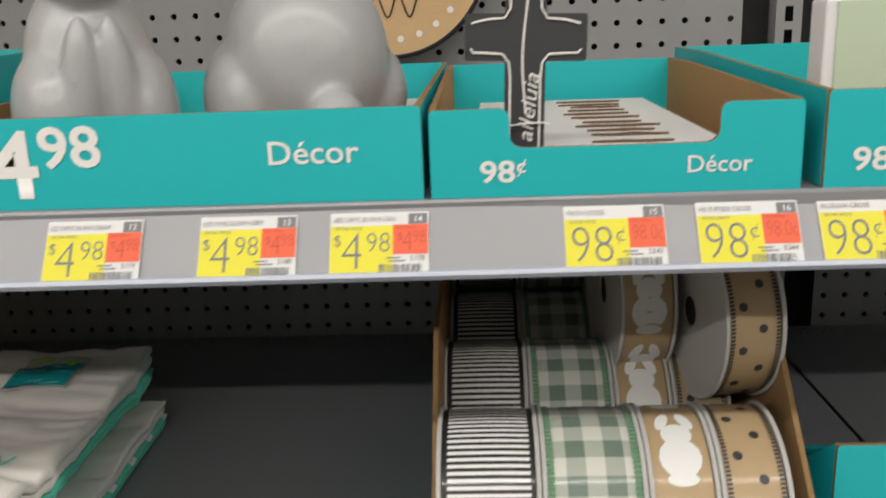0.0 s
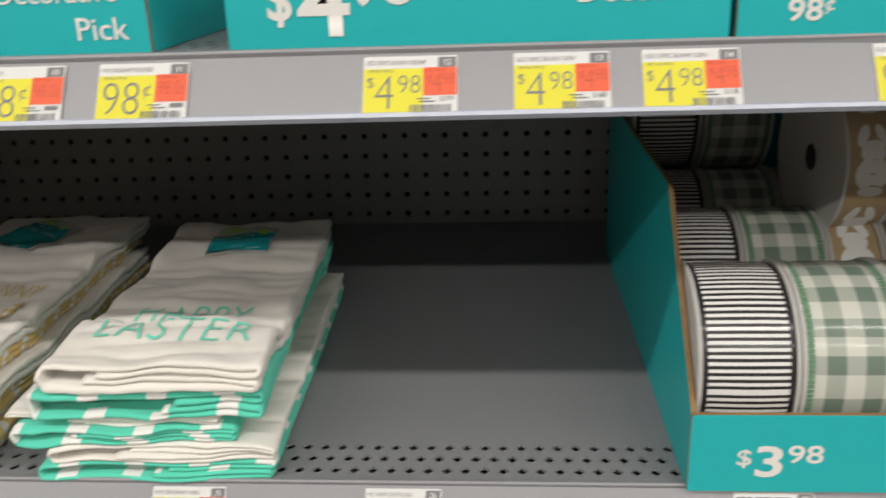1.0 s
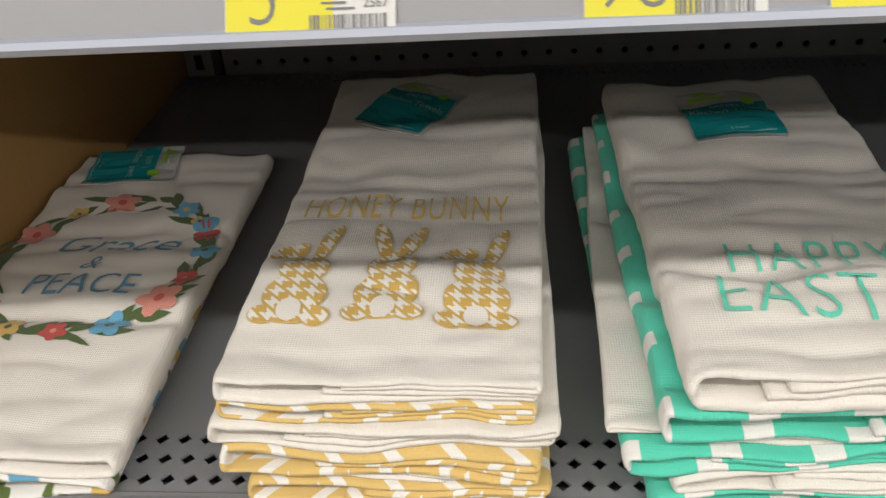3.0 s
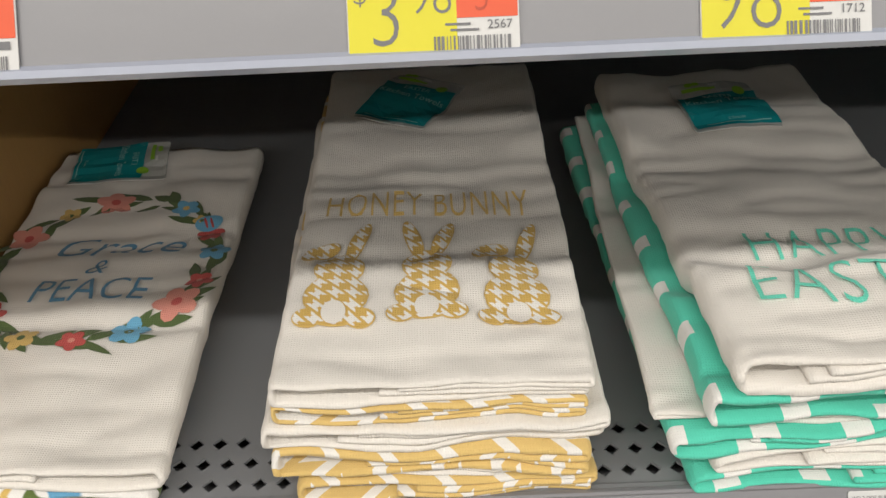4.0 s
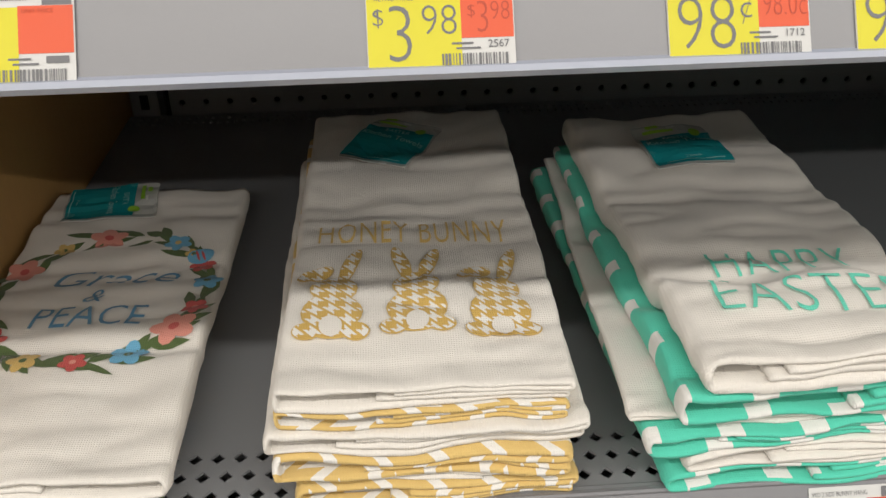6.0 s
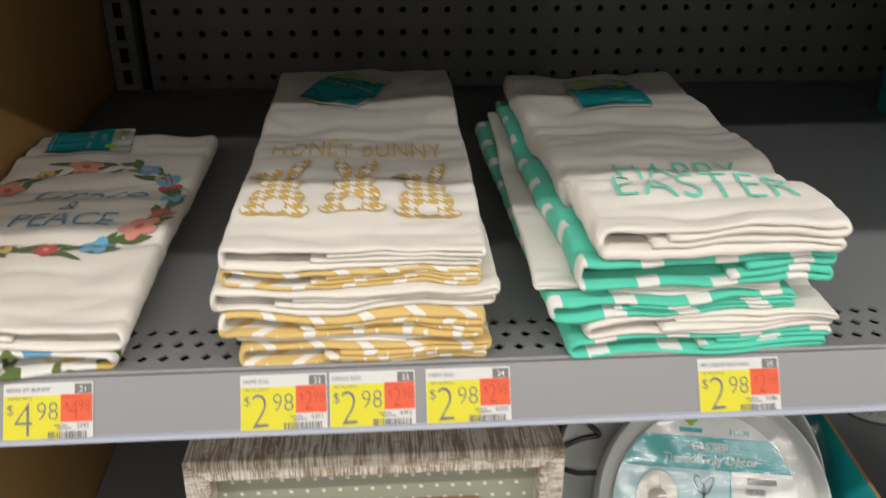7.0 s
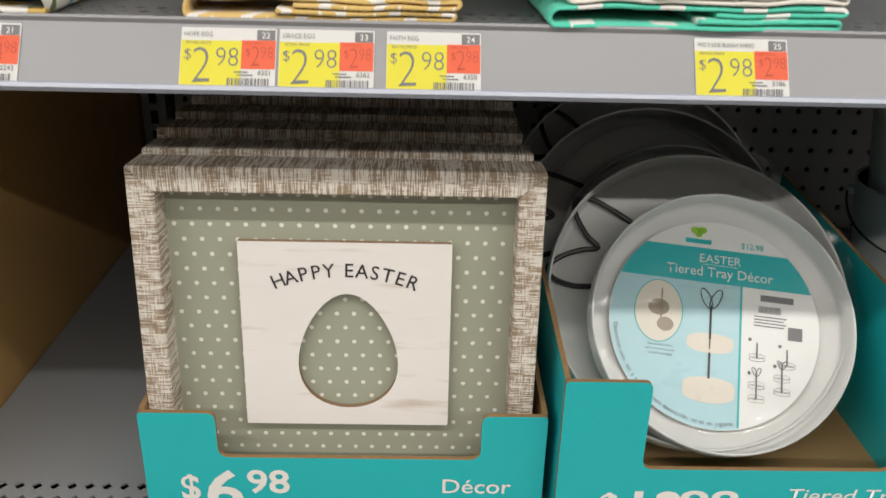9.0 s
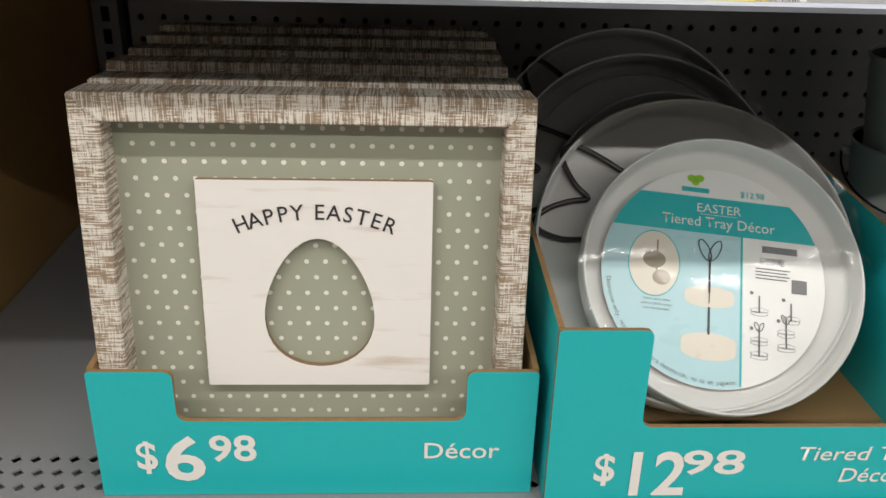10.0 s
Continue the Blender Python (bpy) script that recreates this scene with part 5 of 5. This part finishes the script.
def pail(m, label, rabbit, tall=0.120, r0=0.062, r1=0.078):
    ob = thing("pail", label, "pail", m, "white pails")
    prof = [(0.0, 0.004), (r0 - 0.003, 0.004), (r0, 0.0)]
    k = 22
    for i in range(1, k):
        t = i / k
        prof.append((r0 + (r1 - r0) * t + (0.0009 if 2 < i < k - 2 and i % 2 else 0.0), tall * t))
    prof += [(r1 + 0.0015, tall - 0.001), (r1 + 0.0020, tall + 0.001), (r1 + 0.0005, tall + 0.002), (r1 - 0.0012, tall)]
    part("body", lathe(prof), PAILM, ob, "ribbed white enamelled body", None, True)
    part("lining", lathe([(r1 - 0.0014, tall - 0.001), (r0 - 0.002, 0.008), (0.0, 0.008)]), PAIL_IN, ob, "black inside", None, True)
    for s in (-1, 1):
        knob = lathe([(0.0, 0.011), (0.004, 0.0105), (0.0055, 0.007), (0.0045, 0.003), (0.0035, 0.0)], 20)
        part("knob", moved(knob, pose(s * (r1 - 0.004), 0, tall - 0.018, 0, s * 90, 0)), PAILM, ob, "", None, True)
    pts = [((r1 + 0.006) * math.cos(a), -(r1 + 0.006) * math.sin(a) * 0.98, tall - 0.018 - 0.040 * math.sin(a)) for a in [math.pi * i / 24 for i in range(25)]]
    part("handle", tube(pts, 0.0014, 6), WIRE, ob, "thin black wire handle", None, True)
    if rabbit:
        k13 = 1.28
        bits = [blob(0.005, 0.043, 0.0155, 0.0155, 10), blob(-0.003, 0.046, 0.0095, 0.016, 12), blob(-0.008, 0.063, 0.0100, 0.0080, 12), blob(0.002, 0.080, 0.0036, 0.0150, -18), blob(0.010, 0.076, 0.0036, 0.0150, -48), blob(0.0, 0.0295, 0.020, 0.0036), blob(-0.010, 0.038, 0.0035, 0.010), blob(0.0205, 0.036, 0.005, 0.0048)]
        bits = [[(x * k13, 0.030 + (y - 0.026) * k13 * 0.93) for x, y in b] for b in bits]

        def wrap(bm, lift):
            bmesh.ops.triangulate(bm, faces=bm.faces)
            for v in bm.verts:
                h, r = v.co.y, r0 + (r1 - r0) * v.co.y / tall + 0.0014 + lift + v.co.z
                a = v.co.x / r
                v.co = Vector((r * math.sin(a), -r * math.cos(a), h))
            return bm

        part("rabbit_print", wrap(joined([flat(b, 0.00005 * i) for i, b in enumerate(bits)]), 0.0), INK, ob, "black sitting rabbit silhouette")
        part("lettering", wrap(moved(text_bm("Happy Easter", 0.0075, thin=-0.012, shear=0.35), Matrix.Translation((0, 0.0135, 0))), 0.0), INK_GREY, ob, "thin grey script")
    return ob


pail(pose(0.852, 0.370, LOW, 0, 0, -30), "white ribbed pail with a black rabbit silhouette", True)
pail(pose(0.852, 0.370, LOW + 0.088, 0, 0, 40), "white ribbed pail nested in the one below", False)
pail(pose(0.773, 0.055, LOW, 0, 0, -60), "white ribbed pail with a black inside", True)


# ---- ribbon spools ----
def ribbon_material(name, kind, c0, c1):
    """Woven ribbon; the mesh carries u along the ribbon and v across it, in metres."""
    m = mat(name, c0, rough=0.5, vary=0.08, scale=60, bump=0.25, grain=1400, spec=0.35)
    nt = m.node_tree
    b = nt.nodes["Principled BSDF"]
    b.inputs["Coat Weight"].default_value = 0.35
    b.inputs["Coat Roughness"].default_value = 0.12
    if not kind:
        return m
    old = b.inputs["Base Color"].links[0].from_socket
    uv, sep = nt.nodes.new("ShaderNodeUVMap"), nt.nodes.new("ShaderNodeSeparateXYZ")
    nt.links.new(uv.outputs[0], sep.inputs[0])

    def op(k, a, v):
        n = nt.nodes.new("ShaderNodeMath")
        n.operation = k
        nt.links.new(a, n.inputs[0])
        if v is not None:
            if isinstance(v, float):
                n.inputs[1].default_value = v
            else:
                nt.links.new(v, n.inputs[1])
        return n.outputs[0]

    if kind == "stripe":
        f = op("LESS_THAN", op("FRACT", op("MULTIPLY", sep.outputs[0], 1 / 0.0044), None), 0.5)
        edge = op("MULTIPLY", op("GREATER_THAN", sep.outputs[1], 0.0035), op("LESS_THAN", sep.outputs[1], 0.0540))
        f = op("MULTIPLY", f, edge)
    else:
        a = op("LESS_THAN", op("FRACT", op("MULTIPLY", sep.outputs[0], 1 / 0.0235), None), 0.5)
        c = op("LESS_THAN", op("FRACT", op("MULTIPLY", sep.outputs[1], 1 / 0.0235), None), 0.5)
        f = op("MULTIPLY", op("ADD", a, c), 0.5)
    mx = nt.nodes.new("ShaderNodeMix")
    mx.data_type = "RGBA"
    nt.links.new(f, mx.inputs[0])
    nt.links.new(old, mx.inputs[6])
    mx.inputs[7].default_value = (*c1, 1)
    nt.links.new(mx.outputs[2], b.inputs["Base Color"])
    return m


R_STRIPE = ribbon_material("black_white_stripe_ribbon", "stripe", (0.018, 0.017, 0.018), (0.72, 0.71, 0.69))
R_CHECK = ribbon_material("green_gingham_ribbon", "check", (0.135, 0.185, 0.145), (0.56, 0.56, 0.50))
R_TAN = ribbon_material("tan_burlap_ribbon", "", (0.40, 0.29, 0.16), None)
R_WHITE = mat("white_ribbon_print", (0.72, 0.72, 0.70), rough=0.5, vary=0.03, bump=0.05)
R_GREEN_EDGE = cloth("green_woven_edge", (0.13, 0.25, 0.15))
FLANGE = mat("pale_card_flange", (0.50, 0.49, 0.47), rough=0.6, vary=0.06, scale=40, bump=0.1)


def roll(x0, x1, r, crown=0.0008, n=72):
    """The wound ribbon: a slightly crowned drum about the x axis, with running lengths as uv."""
    bm = bmesh.new()
    uvl = bm.loops.layers.uv.new("UVMap")
    m = 6
    rows = []
    for j in range(m + 1):
        t = j / m
        rr = r + crown * math.sin(math.pi * t)
        rows.append([bm.verts.new((x0 + (x1 - x0) * t, -(rr + 0.0005 * noise.noise((k * 0.9, j * 0.4, r * 99))) * math.cos(2 * math.pi * k / n), rr * math.sin(2 * math.pi * k / n))) for k in range(n)])
    for j in range(m):
        for k in range(n):
            q = (k + 1) % n
            f = bm.faces.new((rows[j][k], rows[j][q], rows[j + 1][q], rows[j + 1][k]))
            for lp, (kk, jj) in zip(f.loops, ((k, j), (k + 1, j), (k + 1, j + 1), (k, j + 1))):
                lp[uvl].uv = (2 * math.pi * kk / n * r, (x1 - x0) * jj / m)
    bmesh.ops.recalc_face_normals(bm, faces=bm.faces)
    return bm


def flange(x, r, side):
    """A card disc with a rolled rim and a round hole, standing across the x axis."""
    t = 0.0016
    prof = [(0.011, 0.0), (r - 0.004, 0.0), (r - 0.001, -0.0006), (r, 0.0008), (r - 0.001, t + 0.0006), (r - 0.004, t), (0.011, t), (0.011, 0.0)]
    bm = bmesh.new()
    n = 48
    cols = [[bm.verts.new((z * side, rr * math.cos(2 * math.pi * k / n), rr * math.sin(2 * math.pi * k / n))) for rr, z in prof[:-1]] for k in range(n)]
    for k in range(n):
        a, b = cols[k], cols[(k + 1) % n]
        for i in range(len(a)):
            j = (i + 1) % len(a)
            bm.faces.new((a[i], b[i], b[j], a[j]))
    bmesh.ops.recalc_face_normals(bm, faces=bm.faces)
    bm.transform(Matrix.Translation((x, 0, 0)))
    return bm


def on_drum(bm, r, lift=0.0009):
    """Wraps a flat print (x across the ribbon, y along it, up over the front) round the drum."""
    bmesh.ops.triangulate(bm, faces=bm.faces)
    for _ in range(2):
        long = [e for e in bm.edges if e.calc_length() > 0.006]
        if long:
            bmesh.ops.subdivide_edges(bm, edges=long, cuts=1)
            bmesh.ops.triangulate(bm, faces=bm.faces)
    for v in bm.verts:
        a, rr = v.co.y / r, r + lift + v.co.z
        v.co = Vector((v.co.x, -rr * math.cos(a), rr * math.sin(a)))
    return bm


def spool(kind, w, r, m, label):
    ob = thing("ribbon_spool", label, "ribbon", m, "ribbon spools")
    material = {"stripe": R_STRIPE, "check": R_CHECK, "bunny": R_TAN, "dots": R_TAN}[kind]
    rr = r - 0.003
    part("ribbon", roll(0.0025, w - 0.0025, rr), material, ob, "", None, True)
    part("flange", flange(0.0016, r, -1), FLANGE, ob)
    part("flange", flange(w - 0.0016, r, 1), FLANGE, ob)
    # solid near-black plug, standing for the shade in the hub hole
    part("core", lathe_x(0.001, w - 0.001, 0.0108), GAP_SHADE, ob)
    turns = int(2 * math.pi * rr / 0.0145)
    if kind == "dots":
        bits = []
        for k in range(turns):
            a = k * 2 * math.pi * rr / turns
            bits.append(flat(blob(0.012 + (0.013 if k % 2 else 0.0), a, 0.0030, 0.0030, 0, 12)))
        tagged(part("dot_print", on_drum(joined(bits), rr), INK, ob), "black polka dots")
        for x in (0.0045, w - 0.0045):
            seg = [on_drum(rect(x - 0.0016, k * 2 * math.pi * rr / 150, x + 0.0016, (k + 0.6) * 2 * math.pi * rr / 150), rr, 0.0011) for k in range(150)]
            part("stitching", joined(seg), INK, ob, "black stitched edge")
    elif kind == "bunny":
        bits, step = [], 2 * math.pi * rr / 6
        for k in range(6):
            y = k * step
            s = 1 if k % 2 else -1
            cx = w / 2
            for bx, by, ra, rb, t in ((0, 0.006, 0.0115, 0.0125, 0), (0, -0.0115, 0.0085, 0.0085, 0), (-0.0055, -0.0245, 0.0034, 0.0085, -22), (0.0055, -0.0245, 0.0034, 0.0085, 22), (0, 0.0205, 0.0085, 0.0040, 0)):
                bits.append(flat(blob(cx + bx * 1.25, y - by * 0.93, ra * 1.12, rb * 1.05, t, 14), 0.00006 * (len(bits) % 5)))
        part("bunny_print", on_drum(joined(bits), rr), R_WHITE, ob, "white bunny silhouettes")
    elif kind == "check":
        for x in (0.0045, w - 0.0045):
            part("selvage", on_drum(joined([rect(x - 0.0022, k * 2 * math.pi * rr / 120, x + 0.0022, (k + 0.85) * 2 * math.pi * rr / 120) for k in range(120)]), rr, 0.0012), R_GREEN_EDGE, ob, "green overlocked edge")
    return ob


def lathe_x(x0, x1, r, n=24):
    bm = bmesh.new()
    a = [bm.verts.new((x0, r * math.cos(2 * math.pi * k / n), r * math.sin(2 * math.pi * k / n))) for k in range(n)]
    b = [bm.verts.new((x1, v.co.y, v.co.z)) for v in a]
    for k in range(n):
        bm.faces.new((a[k], a[(k + 1) % n], b[(k + 1) % n], b[k]))
    bm.faces.new(a[::-1])
    bm.faces.new(b)
    return bm


FLOOR_Z = MID + CARD
LABELS = {"stripe": "ribbon spool with black and white stripes", "check": "ribbon spool with sage green gingham", "bunny": "tan ribbon spool with white bunny prints", "dots": "tan ribbon spool with black dots and stitching"}
for kind, x, w in (("stripe", 0.8090, 0.0620), ("check", 0.8730, 0.0610), ("bunny", 0.9360, 0.0400), ("dots", 0.9780, 0.0400)):
    r = 0.0635
    made = spool(kind, w, r, pose(x, RB_FRONT + 0.006 + r, FLOOR_Z + r, 0, 0, 0), LABELS[kind])
    spots = [(0.173, r, 0, 0), (0.300, r, 0, 0)]
    spots += {"stripe": [(0.362, r + 0.112, 0, 0)], "check": [(0.355, r + 0.112, 0, 0)], "bunny": [(0.186, r + 0.101, 5, -0.004)], "dots": [(0.128, r + 0.102, 9, 0.008)]}[kind]
    for k, (y, z, yaw, dx) in enumerate(spots):
        copy_thing(made, pose(x + 0.001 * ((k * 7) % 3 - 1) + dx, y, FLOOR_Z + z, 0, 0, yaw) @ pose(0, 0, 0, 20 + 77 * k, 0, 0))


# ---- on the top shelf ----
CERAMIC = mat("grey_glazed_ceramic", (0.38, 0.385, 0.39), rough=0.30, vary=0.14, scale=18, bump=0.08, grain=300)
SLATE = mat("black_painted_wood", (0.022, 0.023, 0.026), rough=0.6, vary=0.2, scale=40, bump=0.15)
CHALK = mat("white_paint_line", (0.72, 0.70, 0.66), rough=0.6, vary=0.05, bump=0.1)
BARK = mat("brown_bark", (0.13, 0.075, 0.04), rough=0.9, vary=0.4, scale=120, bump=0.6, grain=500)
PALE = mat("white_card_stock", (0.68, 0.68, 0.67), rough=0.55, vary=0.04, bump=0.05)
MINTCARD = mat("pale_green_card", (0.46, 0.54, 0.40), rough=0.6, vary=0.03, bump=0.05)
TANWOOD = mat("tan_wood_disc", (0.55, 0.36, 0.18), rough=0.6, vary=0.18, scale=22, bump=0.2, stretch=(0.2, 1, 1))
JUTE = mat("jute_rope", (0.33, 0.21, 0.10), rough=0.95, vary=0.35, scale=200, bump=0.8, grain=500)


def melted(balls, voxel=0.0028):
    """Ellipsoids fused into one smooth skin. balls: centre, radii, turn in degrees about x, y, z."""
    bm = bmesh.new()
    for c, r, t in balls:
        m = pose(*c, *t) @ Matrix.Diagonal((*r, 1))
        bmesh.ops.create_icosphere(bm, subdivisions=4, radius=1.0, matrix=m)
    me = bpy.data.meshes.new("clay")
    bm.to_mesh(me)
    bm.free()
    ob = new("clay", me)
    rm = ob.modifiers.new("fuse", "REMESH")
    rm.mode, rm.voxel_size = "VOXEL", voxel
    sm = ob.modifiers.new("soften", "SMOOTH")
    sm.factor, sm.iterations = 0.5, 9
    bpy.context.view_layer.update()
    out = bpy.data.meshes.new_from_object(ob.evaluated_get(bpy.context.evaluated_depsgraph_get()))
    bpy.data.objects.remove(ob)
    bpy.data.meshes.remove(me)
    res = bmesh.new()
    res.from_mesh(out)
    bpy.data.meshes.remove(out)
    return res


BUNNY = [((0, 0.012, 0.060), (0.044, 0.050, 0.058), (0, 0, 0)), ((-0.030, -0.004, 0.038), (0.026, 0.044, 0.038), (0, 0, 8)), ((0.030, -0.004, 0.038), (0.026, 0.044, 0.038), (0, 0, -8)),
         ((-0.012, -0.036, 0.046), (0.0135, 0.015, 0.048), (8, 4, 0)), ((0.012, -0.036, 0.046), (0.0135, 0.015, 0.048), (8, -4, 0)), ((-0.016, -0.046, 0.007), (0.014, 0.020, 0.0075), (0, 0, 0)), ((0.016, -0.046, 0.007), (0.014, 0.020, 0.0075), (0, 0, 0)),
         ((0, -0.014, 0.128), (0.034, 0.040, 0.033), (0, 0, 0)), ((-0.014, 0.004, 0.176), (0.010, 0.009, 0.036), (-10, -8, 0)), ((0.014, 0.004, 0.176), (0.010, 0.009, 0.036), (-10, 8, 0)), ((0, 0.066, 0.030), (0.015, 0.014, 0.015), (0, 0, 0))]


def ceramic_bunny(m, label):
    ob = part("ceramic_bunny", melted(BUNNY), CERAMIC, None, "", m, True)
    return tagged(ob, label, "bunny figurine", "ceramic bunnies")


FT = TOP + CARD + 0.0004
ceramic_bunny(pose(0.606, 0.060, FT, 0, 0, 30) @ Matrix.Diagonal((0.86, 0.86, 1.05, 1)), "grey glazed ceramic sitting bunny in the teal tray")
ceramic_bunny(Matrix.Translation((0.725, 0.110, FT)) @ Matrix.Diagonal((1.18, 1.15, 1.1, 1)) @ pose(0, 0, 0, 0, 0, 205), "grey glazed ceramic bunny seen from its rounded back")
sheet = thing("paper_liner", "white paper liner lying in the teal tray", "paper")
part("sheet", block(0.640, 0.800, 0.06, 0.345, FT, FT + 0.018, 0.002), PALE, sheet)


def cross_outline(k=1.0, grow=0.0):
    a, w, h, y0, y1 = 0.0315 * k, 0.0105 * k, 0.105 * k, 0.058 * k, 0.079 * k
    g = grow
    return [(-w + g, 0 + g), (w - g, 0 + g), (w - g, y0 + g), (a - g, y0 + g), (a - g, y1 - g), (w - g, y1 - g), (w - g, h - g), (-w + g, h - g), (-w + g, y1 - g), (-a + g, y1 - g), (-a + g, y0 + g), (-w + g, y0 + g)]


cross = thing("wooden_cross", "small black wooden cross with white painted lines", "cross", pose(0.8625, -0.0125, FT, -5, 0, 0) @ pose(0, 0, 0, 0, 2, 0) @ Matrix.Diagonal((1, 1, 1.13, 1)))
part("body", slab(rounded(cross_outline(), [0.0015] * 12, 3), 0.006, STAND @ Matrix.Translation((0, 0, 0))), SLATE, cross)
for sgn in (-1, 1):
    lower = [(sgn * 0.0076, -0.0008, 0.006), (sgn * 0.0078, -0.0008, 0.030), (sgn * 0.0078, -0.0008, 0.050), (sgn * 0.0086, -0.0008, 0.057), (sgn * 0.0120, -0.0008, 0.0608), (sgn * 0.0200, -0.0008, 0.0612), (sgn * 0.0270, -0.0008, 0.0614), (sgn * 0.0285, -0.0008, 0.0632)]
    part("painted_line", tube([(x, y, z) for x, y, z in lower], 0.0006, 5), CHALK, cross)
    upper_line = [(sgn * 0.0280, -0.0008, 0.0745), (sgn * 0.0200, -0.0008, 0.0762), (sgn * 0.0110, -0.0008, 0.0768), (sgn * 0.0080, -0.0008, 0.0810), (sgn * 0.0078, -0.0008, 0.100)]
    part("painted_line", tube(upper_line, 0.0006, 5), CHALK, cross)
part("painted_line", tube([(0.0015 * math.sin(z * 80), -0.0008, z) for z in [0.034 + 0.004 * i for i in range(17)]], 0.0006, 5), CHALK, cross)
part("lettering", moved(text_bm("alleluia", 0.0080, "LEFT", -0.002, shear=0.25, width=0.0310), STAND @ Matrix.Translation((0.0040, 0.0205, 0.0006)) @ pose(0, 0, 0, 0, 0, 84)), CHALK, cross, "white script lettering")
part("tie", tube([(-0.0125, -0.002, 0.026), (-0.008, -0.0030, 0.0285), (0.0, -0.0032, 0.0295), (0.009, -0.0028, 0.0300), (0.013, -0.002, 0.0290)], 0.00045, 5), PALE, cross, "clear tie round the stem")
part("jute_bow", melted([((-0.0125, 0.002, 0.022), (0.0035, 0.004, 0.0075), (0, 10, 0)), ((-0.0145, 0.003, 0.026), (0.0025, 0.003, 0.004), (0, 0, 0))], 0.001), JUTE, cross, "knotted jute tie")

g = random.Random(12)
for k in range(4):
    stack = thing("birch_cross_pack", "flat white pack with brown birch bark strips in the tray", "cross pack", pose(0.838, 0.005, FT + 0.0048 * k, 0, 0, g.uniform(-0.6, 0.6)), "packs in the tray")
    part("card", block(0, 0.136, 0, 0.265, 0, 0.0044, 0.0008), PALE, stack)
    if k == 3:
        for i in range(11):
            yy = 0.010 + 0.0225 * i + g.uniform(-0.004, 0.004)
            xs, xe = 0.066 + g.uniform(-0.006, 0.004) , 0.105 + 0.010 * g.random()
            pts_a, pts_b = [], []
            for j in range(8):
                t = j / 7
                x = xs + (xe - xs) * t
                c = yy + 0.0025 * noise.noise((x * 70, i, 2))
                hw = (0.0026 + 0.0022 * noise.noise((x * 60, i * 3, 7))) * (1 - 0.7 * abs(2 * t - 1) ** 4)
                pts_a.append((x, c - hw))
                pts_b.append((x, c + hw))
            part("bark_strip", slab(pts_a + pts_b[::-1], 0.0012, Matrix.Translation((0, 0, 0.0056))), BARK, stack)

sign = thing("hanging_disc_sign", "round tan wooden sign with white dots on the pegboard", "wall sign", pose(0.744, 0.500, 1.435, 0, 0, 0))
part("disc", slab(ring(0.105, 72), 0.008, STAND), TANWOOD, sign)
part("rim", moved(tube([(0.1055 * math.cos(2 * math.pi * k / 72), 0.1055 * math.sin(2 * math.pi * k / 72), -0.003) for k in range(72)], 0.0036, 8, True), STAND), WIRE, sign, "black rim", None, True)
for k in range(26):
    a = 2 * math.pi * k / 26
    part("painted_dot", flat([(x, y) for x, y in ring(0.0036, 14, 0.088 * math.cos(a), 0.088 * math.sin(a))], 0.0005), CHALK, sign, "", STAND)
part("scroll", moved(tube([(-0.02 + 0.008 * t, -0.052 + 0.012 * math.sin(t * 2.1), 0.0012) for t in [0.25 * i for i in range(26)]], 0.0009, 5), STAND), SLATE, sign, "dark painted scroll")
part("hook", moved(tube([(0, 0.03, -0.009), (0, 0.03, -0.05)], 0.0025, 8), STAND), WIRE, sign)

block_sign = thing("block_sign", "pale green and white block sign with a jute cord", "block sign", pose(1.024, 0.014, FT - 0.0, 0, 0, 2) @ Matrix.Diagonal((1, 1, 0.96, 1)))
part("body", block(0, 0.12, 0, 0.02, 0, 0.094, 0.0015), PALE, block_sign)
part("face", block(0.006, 0.118, -0.0012, 0.0, 0.003, 0.093, 0.0005), MINTCARD, block_sign, "pale green printed face")
part("stroke", tube([(0.040, -0.0018, 0.068), (0.043, -0.0018, 0.078), (0.047, -0.0018, 0.082), (0.050, -0.0018, 0.080)], 0.0007, 5), INK, block_sign, "thin dark brush stroke")
part("cord", tube([(0.015 + 0.004 * i, 0.010 + 0.002 * math.sin(i), 0.0945 + 0.006 * math.sin(i * 0.35)) for i in range(20)], 0.0028, 7), JUTE, block_sign, "twisted jute cord", None, True)
